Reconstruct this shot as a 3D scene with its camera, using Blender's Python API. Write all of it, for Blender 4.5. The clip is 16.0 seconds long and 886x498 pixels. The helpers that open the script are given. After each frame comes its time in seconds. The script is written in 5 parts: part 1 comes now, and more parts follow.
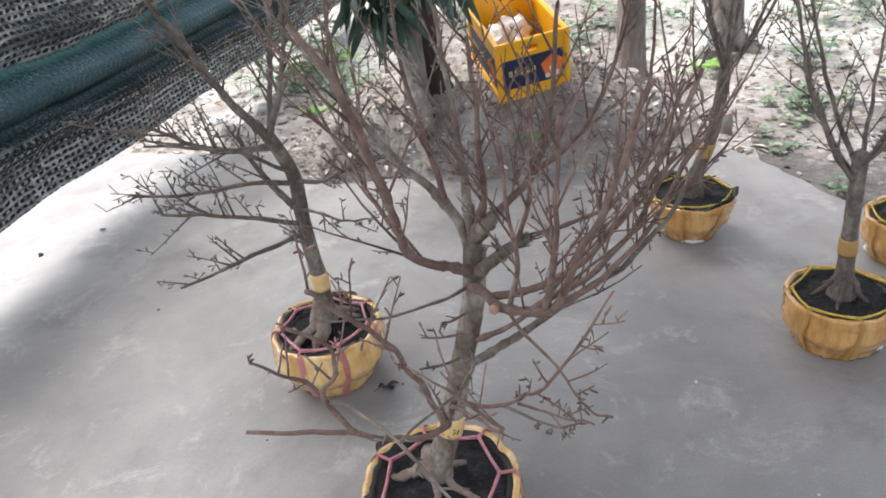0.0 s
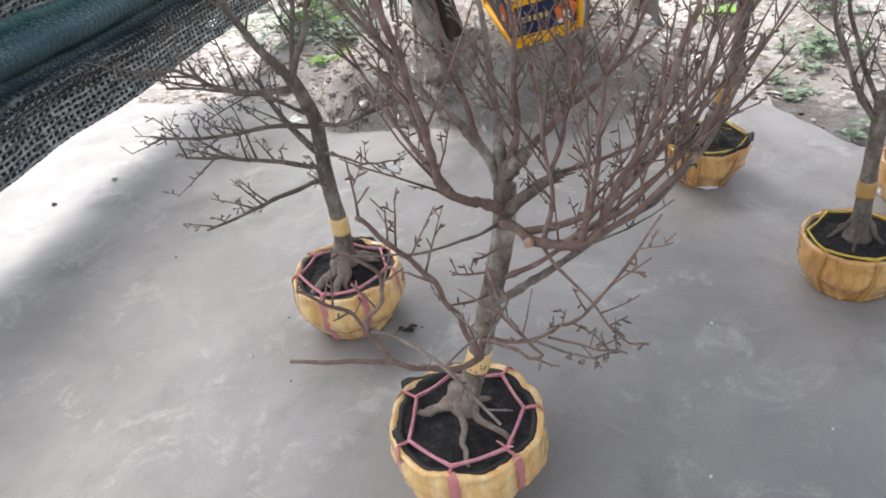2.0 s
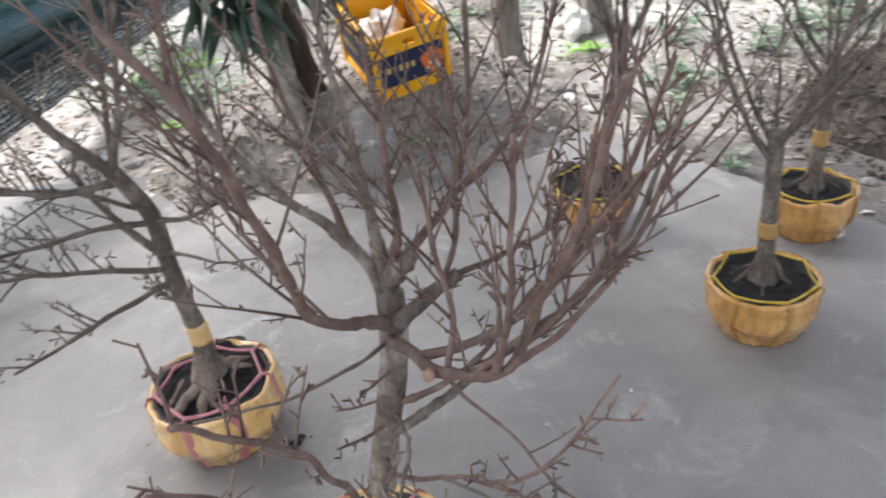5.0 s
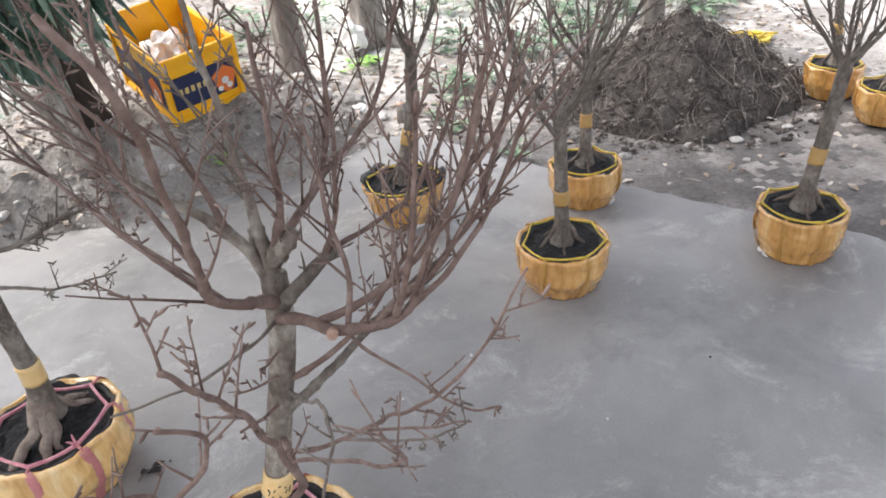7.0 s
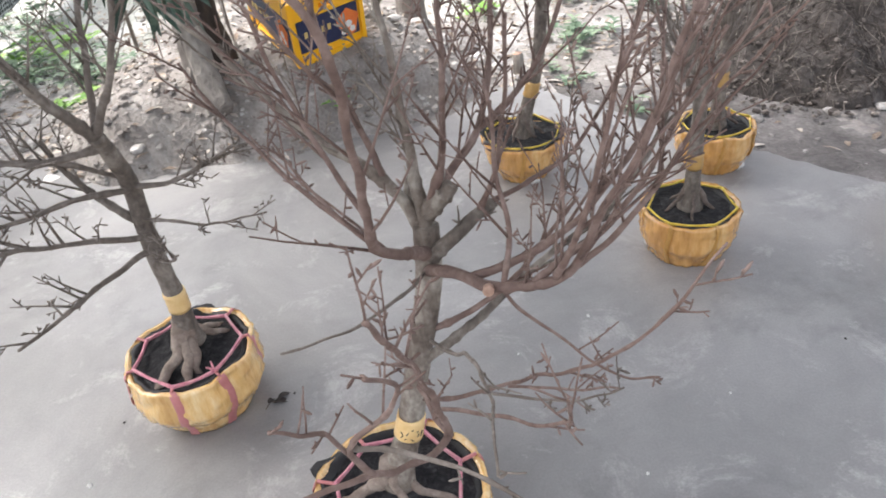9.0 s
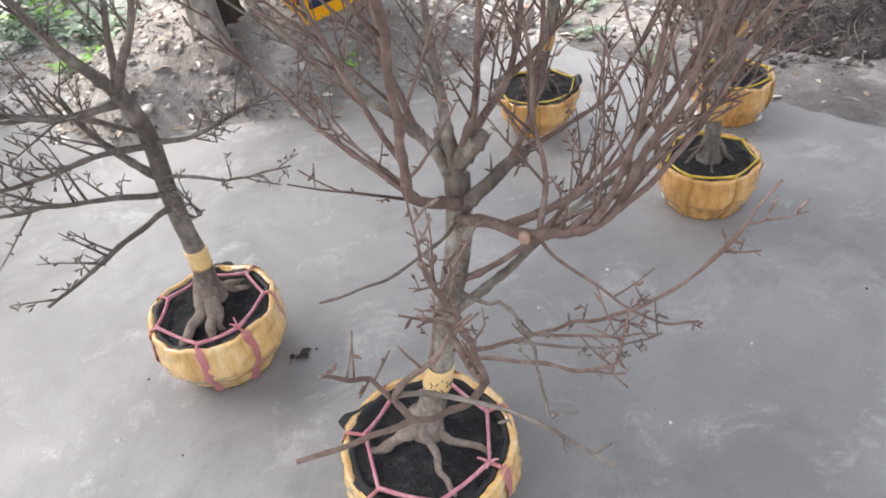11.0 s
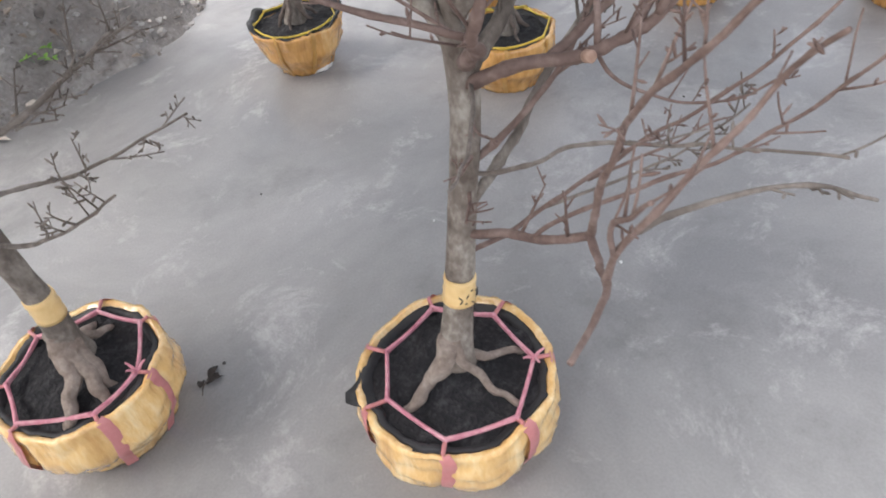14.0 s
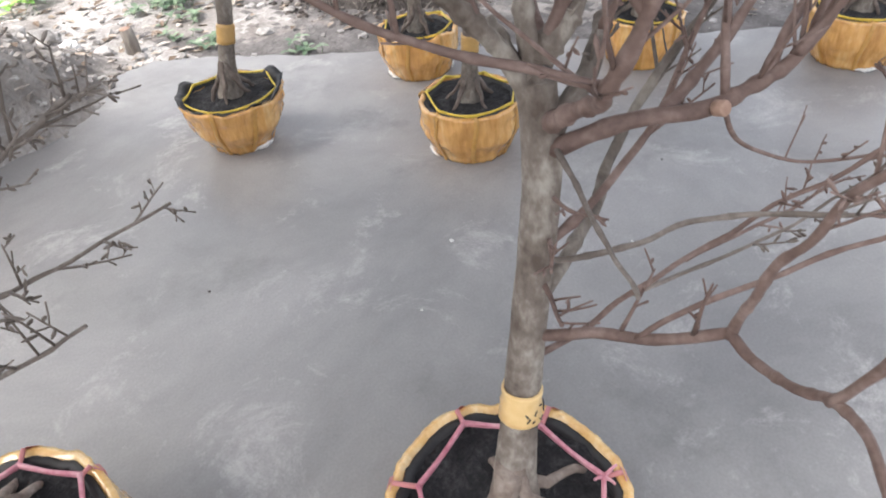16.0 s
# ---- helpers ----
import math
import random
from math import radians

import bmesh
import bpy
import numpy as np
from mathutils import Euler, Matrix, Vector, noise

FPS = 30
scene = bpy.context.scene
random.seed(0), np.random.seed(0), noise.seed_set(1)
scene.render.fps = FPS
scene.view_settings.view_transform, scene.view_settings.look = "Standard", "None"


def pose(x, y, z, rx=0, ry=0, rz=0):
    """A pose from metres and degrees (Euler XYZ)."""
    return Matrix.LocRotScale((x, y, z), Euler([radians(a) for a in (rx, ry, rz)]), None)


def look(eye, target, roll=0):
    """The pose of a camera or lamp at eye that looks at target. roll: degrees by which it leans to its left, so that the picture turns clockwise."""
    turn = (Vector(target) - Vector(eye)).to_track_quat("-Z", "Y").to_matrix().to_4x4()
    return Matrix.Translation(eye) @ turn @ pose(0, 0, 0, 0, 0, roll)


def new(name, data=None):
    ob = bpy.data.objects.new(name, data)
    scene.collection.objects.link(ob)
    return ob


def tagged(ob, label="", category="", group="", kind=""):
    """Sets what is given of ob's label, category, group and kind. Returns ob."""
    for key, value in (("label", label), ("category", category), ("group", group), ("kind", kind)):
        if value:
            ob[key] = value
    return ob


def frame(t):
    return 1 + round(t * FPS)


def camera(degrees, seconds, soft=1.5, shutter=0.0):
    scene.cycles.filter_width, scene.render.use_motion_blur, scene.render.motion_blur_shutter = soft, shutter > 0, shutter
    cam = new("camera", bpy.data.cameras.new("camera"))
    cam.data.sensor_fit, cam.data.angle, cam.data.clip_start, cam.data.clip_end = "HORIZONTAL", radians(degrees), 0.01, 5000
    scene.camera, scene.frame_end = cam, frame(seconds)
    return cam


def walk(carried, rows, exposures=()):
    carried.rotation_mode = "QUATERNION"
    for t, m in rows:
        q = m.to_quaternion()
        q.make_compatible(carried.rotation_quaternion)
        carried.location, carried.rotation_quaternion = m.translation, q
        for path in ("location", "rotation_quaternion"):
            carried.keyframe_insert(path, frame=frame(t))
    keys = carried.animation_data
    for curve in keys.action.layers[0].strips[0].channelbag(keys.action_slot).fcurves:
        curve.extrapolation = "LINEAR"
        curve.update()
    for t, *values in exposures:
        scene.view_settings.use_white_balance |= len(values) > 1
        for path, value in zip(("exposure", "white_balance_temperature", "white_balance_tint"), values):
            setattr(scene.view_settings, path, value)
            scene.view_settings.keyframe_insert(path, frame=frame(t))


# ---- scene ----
cam = camera(64.8, 16.0, soft=1.75, shutter=0.35)
PATH = [
    (0, (0.602, 0.583, 1.501), (0.131, 2.25, 0.502), -8.0),
    (0.5, (0.591, 0.583, 1.509), (0.161, 2.263, 0.513), -8.0),
    (1, (0.576, 0.56, 1.498), (0.109, 2.2, 0.452), -8.2),
    (1.5, (0.567, 0.526, 1.503), (0.069, 2.142, 0.435), -8.9),
    (2, (0.547, 0.537, 1.486), (0.077, 2.136, 0.381), -8.5),
    (2.5, (0.539, 0.542, 1.488), (0.033, 2.137, 0.392), -9.0),
    (3, (0.542, 0.542, 1.49), (0.03, 2.139, 0.399), -8.8),
    (3.5, (0.535, 0.551, 1.48), (0.073, 2.141, 0.358), -8.9),
    (4, (0.519, 0.707, 1.42), (0.02, 2.222, 0.213), -9.8),
    (4.5, (0.54, 0.821, 1.442), (0.041, 2.411, 0.335), -11.1),
    (5, (0.514, 0.838, 1.44), (0.363, 2.533, 0.389), -8.7),
    (7.5, (0.333, 0.689, 1.458), (0.782, 2.322, 0.394), -5.9),
    (8, (0.311, 0.698, 1.464), (0.674, 2.334, 0.373), -6.1),
    (8.5, (0.287, 0.746, 1.461), (0.514, 2.354, 0.294), -7.0),
    (9, (0.259, 0.745, 1.467), (0.435, 2.366, 0.308), -7.2),
    (9.5, (0.231, 0.721, 1.449), (0.36, 2.312, 0.243), -6.3),
    (12, (0.175, 0.762, 1.453), (0.342, 2.316, 0.204), -9.4),
    (12.5, (0.074, 0.762, 1.403), (0.28, 2.306, 0.15), -9.2),
    (13, (-0.023, 0.836, 1.347), (0.346, 2.27, 0.002), -10.2),
    (13.5, (-0.204, 0.935, 1.284), (0.494, 2.213, -0.087), -10.1),
    (14, (-0.259, 1.044, 1.279), (0.608, 2.192, -0.11), -9.6),
    (14.5, (-0.215, 1.114, 1.305), (0.696, 2.349, 0.022), -10.8),
    (15, (-0.202, 1.204, 1.301), (0.658, 2.438, -0.018), -11.1),
    (15.5, (-0.231, 1.29, 1.204), (0.8, 2.36, -0.134), -8.3),
    (16, (-0.265, 1.354, 1.169), (0.899, 2.377, -0.096), -5.6),
]
walk(cam, [(t, look(eye, target, roll)) for t, eye, target, roll in PATH], [(0, 1.19), (3.5, 1.19), (4.5, 1.10), (5, 1.18), (7.5, 1.42), (9.5, 1.54), (12, 1.50), (12.5, 1.54), (13, 1.52), (13.5, 1.46), (14.5, 1.56), (16, 1.58)])

# ---- light ----
world = bpy.data.worlds.new("world")
scene.world = world
world.use_nodes = True
wn = world.node_tree
sky = wn.nodes.new("ShaderNodeTexSky")
sky.sky_type = "NISHITA"
sky.sun_disc = False
SUN_EL, SUN_AZ = 58.0, -62.0          # the sun's height, and its bearing from +y towards +x
sky.sun_elevation, sky.sun_rotation = radians(SUN_EL), radians(SUN_AZ)
sky.air_density, sky.dust_density, sky.ozone_density = 1.0, 4.0, 1.0
hazy = wn.nodes.new("ShaderNodeHueSaturation")          # a hazy, near-white sky
hazy.inputs["Saturation"].default_value = 0.38
wn.links.new(sky.outputs[0], hazy.inputs["Color"])
wn.links.new(hazy.outputs[0], wn.nodes["Background"].inputs[0])
wn.nodes["Background"].inputs[1].default_value = 0.15
sun_data = bpy.data.lights.new("sun", "SUN")
sun_data.energy, sun_data.angle, sun_data.color = 1.6, radians(42), (1.0, 0.97, 0.93)
sun_dir = Vector((math.sin(radians(SUN_AZ)) * math.cos(radians(SUN_EL)), math.cos(radians(SUN_AZ)) * math.cos(radians(SUN_EL)), math.sin(radians(SUN_EL))))
sun = new("sun", sun_data)
sun.matrix_world = look(sun_dir * 20, (0, 0, 0))


# ---- materials ----
def mat(name, colors, scale=8.0, rough=0.8, bump=0.3, fine=80.0, metal=0.0, stretch=(1, 1, 1), island=0.0, obrand=0.0, detail=6.0, spread=0.25, coat=0.0, trans=0.0, dist=0.01):
    """A procedural surface: two or three colours mixed by coarse and fine noise, with fine relief."""
    m = bpy.data.materials.new(name)
    m.use_nodes = True
    nt = m.node_tree
    b = nt.nodes["Principled BSDF"]
    co = nt.nodes.new("ShaderNodeTexCoord")
    mp = nt.nodes.new("ShaderNodeMapping")
    mp.inputs["Scale"].default_value = stretch
    nt.links.new(co.outputs["Object"], mp.inputs[0])
    n1 = nt.nodes.new("ShaderNodeTexNoise")
    n1.inputs["Scale"].default_value, n1.inputs["Detail"].default_value, n1.inputs["Roughness"].default_value = scale, detail, 0.62
    n2 = nt.nodes.new("ShaderNodeTexNoise")
    n2.inputs["Scale"].default_value, n2.inputs["Detail"].default_value = fine, 4.0
    for n in (n1, n2):
        nt.links.new(mp.outputs[0], n.inputs["Vector"])
    add = nt.nodes.new("ShaderNodeMath")
    add.operation = "MULTIPLY_ADD"
    add.inputs[1].default_value, add.inputs[2].default_value = 0.35, -0.175
    nt.links.new(n2.outputs["Fac"], add.inputs[0])
    tot = nt.nodes.new("ShaderNodeMath")
    tot.operation = "ADD"
    nt.links.new(n1.outputs["Fac"], tot.inputs[0])
    nt.links.new(add.outputs[0], tot.inputs[1])
    last = tot
    for amount, node, out in ((island, "ShaderNodeNewGeometry", "Random Per Island"), (obrand, "ShaderNodeObjectInfo", "Random")):
        if amount:
            g = nt.nodes.new(node)
            ma = nt.nodes.new("ShaderNodeMath")
            ma.operation = "MULTIPLY_ADD"
            ma.inputs[1].default_value, ma.inputs[2].default_value = amount, -amount / 2
            nt.links.new(g.outputs[out], ma.inputs[0])
            s = nt.nodes.new("ShaderNodeMath")
            s.operation = "ADD"
            nt.links.new(last.outputs[0], s.inputs[0])
            nt.links.new(ma.outputs[0], s.inputs[1])
            last = s
    ramp = nt.nodes.new("ShaderNodeValToRGB")
    nt.links.new(last.outputs[0], ramp.inputs[0])
    el = ramp.color_ramp.elements
    k = len(colors)
    while len(el) < k:
        el.new(0.5)
    for i, c in enumerate(colors):
        el[i].position = 0.5 + spread * (2 * i / max(1, k - 1) - 1)
        el[i].color = (*c, 1)
    nt.links.new(ramp.outputs[0], b.inputs["Base Color"])
    b.inputs["Roughness"].default_value, b.inputs["Metallic"].default_value = rough, metal
    b.inputs["Coat Weight"].default_value = coat
    b.inputs["Coat Roughness"].default_value = 0.10
    if trans:
        b.inputs["Subsurface Weight"].default_value = trans
        b.inputs["Subsurface Radius"].default_value = (0.01, 0.006, 0.003)
    if bump:
        bu = nt.nodes.new("ShaderNodeBump")
        bu.inputs["Strength"].default_value, bu.inputs["Distance"].default_value = bump, dist
        nt.links.new(tot.outputs[0], bu.inputs["Height"])
        nt.links.new(bu.outputs[0], b.inputs["Normal"])
    return m


def concrete_mat():
    """Trowelled concrete: grey, with wide pale scuffs, dark damp clouds and fine grit."""
    m = bpy.data.materials.new("concrete")
    m.use_nodes = True
    nt = m.node_tree
    b = nt.nodes["Principled BSDF"]
    co = nt.nodes.new("ShaderNodeTexCoord")

    def nz(scale, detail, rough=0.55, warp=0.0):
        n = nt.nodes.new("ShaderNodeTexNoise")
        n.inputs["Scale"].default_value, n.inputs["Detail"].default_value, n.inputs["Roughness"].default_value, n.inputs["Distortion"].default_value = scale, detail, rough, warp
        nt.links.new(co.outputs["Object"], n.inputs["Vector"])
        return n

    def ramp(src, a, bb, ca, cb):
        r = nt.nodes.new("ShaderNodeValToRGB")
        r.color_ramp.elements[0].position, r.color_ramp.elements[1].position = a, bb
        r.color_ramp.elements[0].color, r.color_ramp.elements[1].color = (*ca, 1), (*cb, 1)
        nt.links.new(src.outputs["Fac"], r.inputs[0])
        return r

    def mix(fac, a, bb, mode="MIX"):
        x = nt.nodes.new("ShaderNodeMix")
        x.data_type, x.blend_type = "RGBA", mode
        if isinstance(fac, float):
            x.inputs["Factor"].default_value = fac
        else:
            nt.links.new(fac, x.inputs["Factor"])
        nt.links.new(a, x.inputs[6])
        nt.links.new(bb, x.inputs[7])
        return x.outputs[2]

    base = ramp(nz(1.1, 7, 0.66, 0.4), 0.36, 0.64, (0.205, 0.198, 0.199), (0.330, 0.319, 0.312))
    scuff = ramp(nz(3.6, 11, 0.76, 0.5), 0.54, 0.65, (0, 0, 0), (1, 1, 1))
    pale = ramp(nz(40, 3), 0.3, 0.7, (0.368, 0.352, 0.344), (0.488, 0.471, 0.458))
    damp = ramp(nz(2.1, 8, 0.68, 0.3), 0.54, 0.66, (0, 0, 0), (0.6, 0.6, 0.6))
    wet = ramp(nz(30, 2), 0.3, 0.7, (0.150, 0.145, 0.145), (0.195, 0.19, 0.186))
    grit = ramp(nz(160, 3), 0.35, 0.65, (0.42, 0.42, 0.42), (0.58, 0.58, 0.58))
    c = mix(damp.outputs[0], base.outputs[0], wet.outputs[0])
    sc = nt.nodes.new("ShaderNodeMath")
    sc.operation, sc.inputs[1].default_value = "MULTIPLY", 0.7
    nt.links.new(scuff.outputs[0], sc.inputs[0])
    c = mix(sc.outputs[0], c, pale.outputs[0])
    c = mix(0.35, c, grit.outputs[0], "OVERLAY")
    nt.links.new(c, b.inputs["Base Color"])
    rr = ramp(nz(2.6, 5), 0.35, 0.65, (0.30, 0.30, 0.30), (0.58, 0.58, 0.58))
    nt.links.new(rr.outputs[0], b.inputs["Roughness"])
    bu = nt.nodes.new("ShaderNodeBump")
    bu.inputs["Strength"].default_value, bu.inputs["Distance"].default_value = 0.25, 0.004
    nt.links.new(nz(45, 6, 0.65).outputs["Fac"], bu.inputs["Height"])
    nt.links.new(bu.outputs[0], b.inputs["Normal"])
    return m


def net_mat():
    """Knitted shade net: dark green-black yarn with small open holes, thicker in some bands. Fold shade and sheen are
    painted into its colour.
    """
    m = bpy.data.materials.new("shade_net")
    m.use_nodes = True
    nt = m.node_tree
    b = nt.nodes["Principled BSDF"]
    b.inputs["Roughness"].default_value = 0.6
    b.inputs["Specular IOR Level"].default_value = 0.25
    co = nt.nodes.new("ShaderNodeTexCoord")
    sp = nt.nodes.new("ShaderNodeSeparateXYZ")
    nt.links.new(co.outputs["UV"], sp.inputs[0])

    def math_node(op, a, bb, clamp=False):
        n = nt.nodes.new("ShaderNodeMath")
        n.operation, n.use_clamp = op, clamp
        for i, v in enumerate((a, bb)):
            if isinstance(v, float):
                n.inputs[i].default_value = v
            else:
                nt.links.new(v, n.inputs[i])
        return n.outputs[0]

    u, v = sp.outputs[0], sp.outputs[1]

    def nz(sx, sy, scale, detail=4.0):
        mp = nt.nodes.new("ShaderNodeMapping")
        mp.inputs["Scale"].default_value = (sx, sy, 1)
        n = nt.nodes.new("ShaderNodeTexNoise")
        n.inputs["Scale"].default_value, n.inputs["Detail"].default_value = scale, detail
        nt.links.new(co.outputs["UV"], mp.inputs[0])
        nt.links.new(mp.outputs[0], n.inputs["Vector"])
        return n.outputs["Fac"]

    def ramp(src, p0, p1, c0, c1):
        r = nt.nodes.new("ShaderNodeValToRGB")
        r.color_ramp.elements[0].position, r.color_ramp.elements[1].position = p0, p1
        r.color_ramp.elements[0].color, r.color_ramp.elements[1].color = (*c0, 1), (*c1, 1)
        nt.links.new(src, r.inputs[0])
        return r.outputs[0]

    broad = nz(0.45, 2.4, 2.4, 5.0)
    wobble = math_node("MULTIPLY", nz(1, 1, 26.0, 2.0), 4.2)
    su = math_node("SINE", math_node("ADD", math_node("MULTIPLY", u, 2 * math.pi / 0.046), wobble), 0.0)
    sv = math_node("SINE", math_node("ADD", math_node("MULTIPLY", v, 2 * math.pi / 0.031), wobble), 0.0)
    cell = math_node("ADD", math_node("MINIMUM", math_node("ADD", su, 0.45), math_node("ADD", sv, 0.30)), math_node("MULTIPLY", math_node("SUBTRACT", nz(1, 1, 60.0, 2.0), 0.5), 1.5))
    # height on the net, waved along its length: bands of single lattice, and folds and smooth sheet with crease shade
    # and sheen painted in
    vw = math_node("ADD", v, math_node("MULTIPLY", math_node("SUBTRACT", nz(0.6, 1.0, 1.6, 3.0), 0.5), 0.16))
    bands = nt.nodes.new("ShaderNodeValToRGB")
    fold_shading = ((0.22, (0.003, 0.004, 0.005)), (0.31, (0.005, 0.009, 0.012)), (0.38, (0.045, 0.085, 0.105)), (0.405, (0.001, 0.014, 0.014)), (0.45, (0.010, 0.045, 0.055)), (0.54, (0.060, 0.120, 0.148)), (0.60, (0.010, 0.075, 0.082)), (0.625, (0.100, 0.230, 0.235)), (0.645, (0.003, 0.006, 0.006)))
    while len(bands.color_ramp.elements) < len(fold_shading):
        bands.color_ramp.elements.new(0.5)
    for e, (at, tone) in zip(bands.color_ramp.elements, fold_shading):
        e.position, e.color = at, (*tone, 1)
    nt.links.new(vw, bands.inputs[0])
    # glints of light on the yarn, mixed in as pale grey specks
    glint = ramp(nz(1.0, 2.2, 75.0, 5.0), 0.52, 0.63, (0, 0, 0), (1, 1, 1))
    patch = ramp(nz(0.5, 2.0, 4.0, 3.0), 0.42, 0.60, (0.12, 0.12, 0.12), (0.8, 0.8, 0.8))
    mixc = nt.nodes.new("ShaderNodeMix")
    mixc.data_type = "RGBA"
    nt.links.new(math_node("MULTIPLY", glint, patch), mixc.inputs["Factor"])
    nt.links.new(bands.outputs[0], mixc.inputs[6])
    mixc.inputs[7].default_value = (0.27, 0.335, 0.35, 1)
    # the single lattice: yarn with its gloss painted in as pale colour, round dark painted meshes, with dense streaks
    weave = nt.nodes.new("ShaderNodeMix")
    weave.data_type = "RGBA"
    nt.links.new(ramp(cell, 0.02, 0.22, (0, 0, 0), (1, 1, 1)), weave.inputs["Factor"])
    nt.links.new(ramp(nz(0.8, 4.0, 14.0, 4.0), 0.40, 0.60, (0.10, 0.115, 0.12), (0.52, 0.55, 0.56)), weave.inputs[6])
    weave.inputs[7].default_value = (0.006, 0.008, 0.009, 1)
    doubled = nt.nodes.new("ShaderNodeMix")
    doubled.data_type = "RGBA"
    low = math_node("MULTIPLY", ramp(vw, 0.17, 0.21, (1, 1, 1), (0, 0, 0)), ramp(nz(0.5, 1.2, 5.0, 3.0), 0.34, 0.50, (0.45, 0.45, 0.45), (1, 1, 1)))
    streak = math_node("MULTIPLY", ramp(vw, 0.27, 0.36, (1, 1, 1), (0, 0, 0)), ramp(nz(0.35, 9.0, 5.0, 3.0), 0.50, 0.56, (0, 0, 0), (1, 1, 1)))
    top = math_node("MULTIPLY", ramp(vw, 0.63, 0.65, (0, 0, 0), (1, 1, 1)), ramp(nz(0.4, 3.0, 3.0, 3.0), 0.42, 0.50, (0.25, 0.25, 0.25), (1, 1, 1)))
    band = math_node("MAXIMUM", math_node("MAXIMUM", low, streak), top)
    nt.links.new(band, doubled.inputs["Factor"])
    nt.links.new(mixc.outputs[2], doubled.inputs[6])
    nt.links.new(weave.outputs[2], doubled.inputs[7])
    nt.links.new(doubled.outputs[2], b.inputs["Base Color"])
    # a few open meshes let the ground behind through
    hole = math_node("MULTIPLY", math_node("MULTIPLY", band, math_node("GREATER_THAN", cell, 0.75)), math_node("GREATER_THAN", broad, 0.64))
    bu = nt.nodes.new("ShaderNodeBump")
    bu.inputs["Strength"].default_value, bu.inputs["Distance"].default_value = 0.6, 0.006
    nt.links.new(cell, bu.inputs["Height"])
    nt.links.new(bu.outputs[0], b.inputs["Normal"])
    tr = nt.nodes.new("ShaderNodeBsdfTransparent")
    mx = nt.nodes.new("ShaderNodeMixShader")
    nt.links.new(hole, mx.inputs[0])
    nt.links.new(b.outputs[0], mx.inputs[1])
    nt.links.new(tr.outputs[0], mx.inputs[2])
    nt.links.new(mx.outputs[0], nt.nodes["Material Output"].inputs[0])
    return m


ROOF = mat("shade_roof_sheet", [(0.12, 0.12, 0.12), (0.18, 0.18, 0.18)], scale=3, rough=0.7, bump=0.1)
CONCRETE = concrete_mat()
NET = net_mat()
DIRT = mat("yard_dirt", [(0.20, 0.178, 0.162), (0.36, 0.335, 0.318), (0.60, 0.58, 0.562)], scale=2.6, fine=55, rough=0.95, bump=1.0, detail=10, spread=0.19, dist=0.03)
# pale greenish dirt, with the far yard's strong daylight added to its colour
FAR_DIRT = mat("pale_lit_far_dirt", [(0.22, 0.235, 0.20), (0.42, 0.42, 0.39), (0.64, 0.635, 0.612)], scale=1.8, fine=40, rough=0.95, bump=0.8, detail=9, dist=0.03)
SPILL = mat("spilled_dark_soil", [(0.075, 0.068, 0.066), (0.15, 0.137, 0.132), (0.29, 0.27, 0.26)], scale=6, fine=60, rough=0.95, bump=1.0, detail=9, dist=0.03)
MOUND = mat("mound_soil", [(0.155, 0.134, 0.122), (0.285, 0.258, 0.240), (0.46, 0.433, 0.410)], scale=5, fine=60, rough=0.95, bump=1.0, detail=8, dist=0.03)
CLOD = mat("clod", [(0.155, 0.135, 0.121), (0.30, 0.272, 0.252), (0.49, 0.462, 0.436)], scale=9, fine=70, rough=0.95, bump=0.7, island=0.35)
STONE = mat("rubble", [(0.20, 0.185, 0.175), (0.34, 0.32, 0.305), (0.58, 0.56, 0.545)], scale=9, fine=70, rough=0.9, bump=0.5, island=0.5, obrand=0.3)
LITTER = mat("dry_leaf", [(0.16, 0.11, 0.075), (0.36, 0.29, 0.23), (0.62, 0.56, 0.50)], scale=20, rough=0.75, bump=0.3, island=0.75, spread=0.35)
HEAP = mat("heap_soil", [(0.040, 0.034, 0.032), (0.090, 0.077, 0.071), (0.17, 0.150, 0.139)], scale=9, fine=60, rough=0.95, bump=1.0, dist=0.03)
STRAND = mat("old_root", [(0.040, 0.032, 0.029), (0.095, 0.079, 0.071), (0.27, 0.235, 0.21)], scale=20, rough=0.9, island=0.6, spread=0.35)
POTSOIL = mat("potting_soil", [(0.008, 0.0075, 0.008), (0.020, 0.0185, 0.020), (0.060, 0.056, 0.058)], scale=30, fine=120, rough=0.95, bump=1.0, dist=0.012)
LINER = mat("black_liner", [(0.014, 0.0135, 0.014), (0.034, 0.032, 0.033)], scale=12, rough=0.6, bump=0.4)
WRAP_PALE = mat("pale_tape_wrap", [(0.66, 0.36, 0.115), (0.80, 0.50, 0.19), (0.90, 0.68, 0.36)], scale=9, fine=46, rough=0.22, bump=0.9, stretch=(2.4, 2.4, 0.55), coat=1.0, spread=0.22, dist=0.007)
WRAP_DEEP = mat("amber_tape_wrap", [(0.46, 0.21, 0.05), (0.66, 0.345, 0.10), (0.78, 0.50, 0.21)], scale=8, fine=30, rough=0.24, bump=0.9, stretch=(2.4, 2.4, 0.55), coat=0.9, spread=0.22, dist=0.007)
PINK = mat("pink_cord", [(0.48, 0.15, 0.20), (0.63, 0.26, 0.31), (0.73, 0.41, 0.44)], scale=40, rough=0.6, bump=0.3)
STRAP_PINK = mat("pink_strap", [(0.50, 0.17, 0.165), (0.62, 0.25, 0.245)], scale=30, rough=0.4, bump=0.2, coat=0.3)
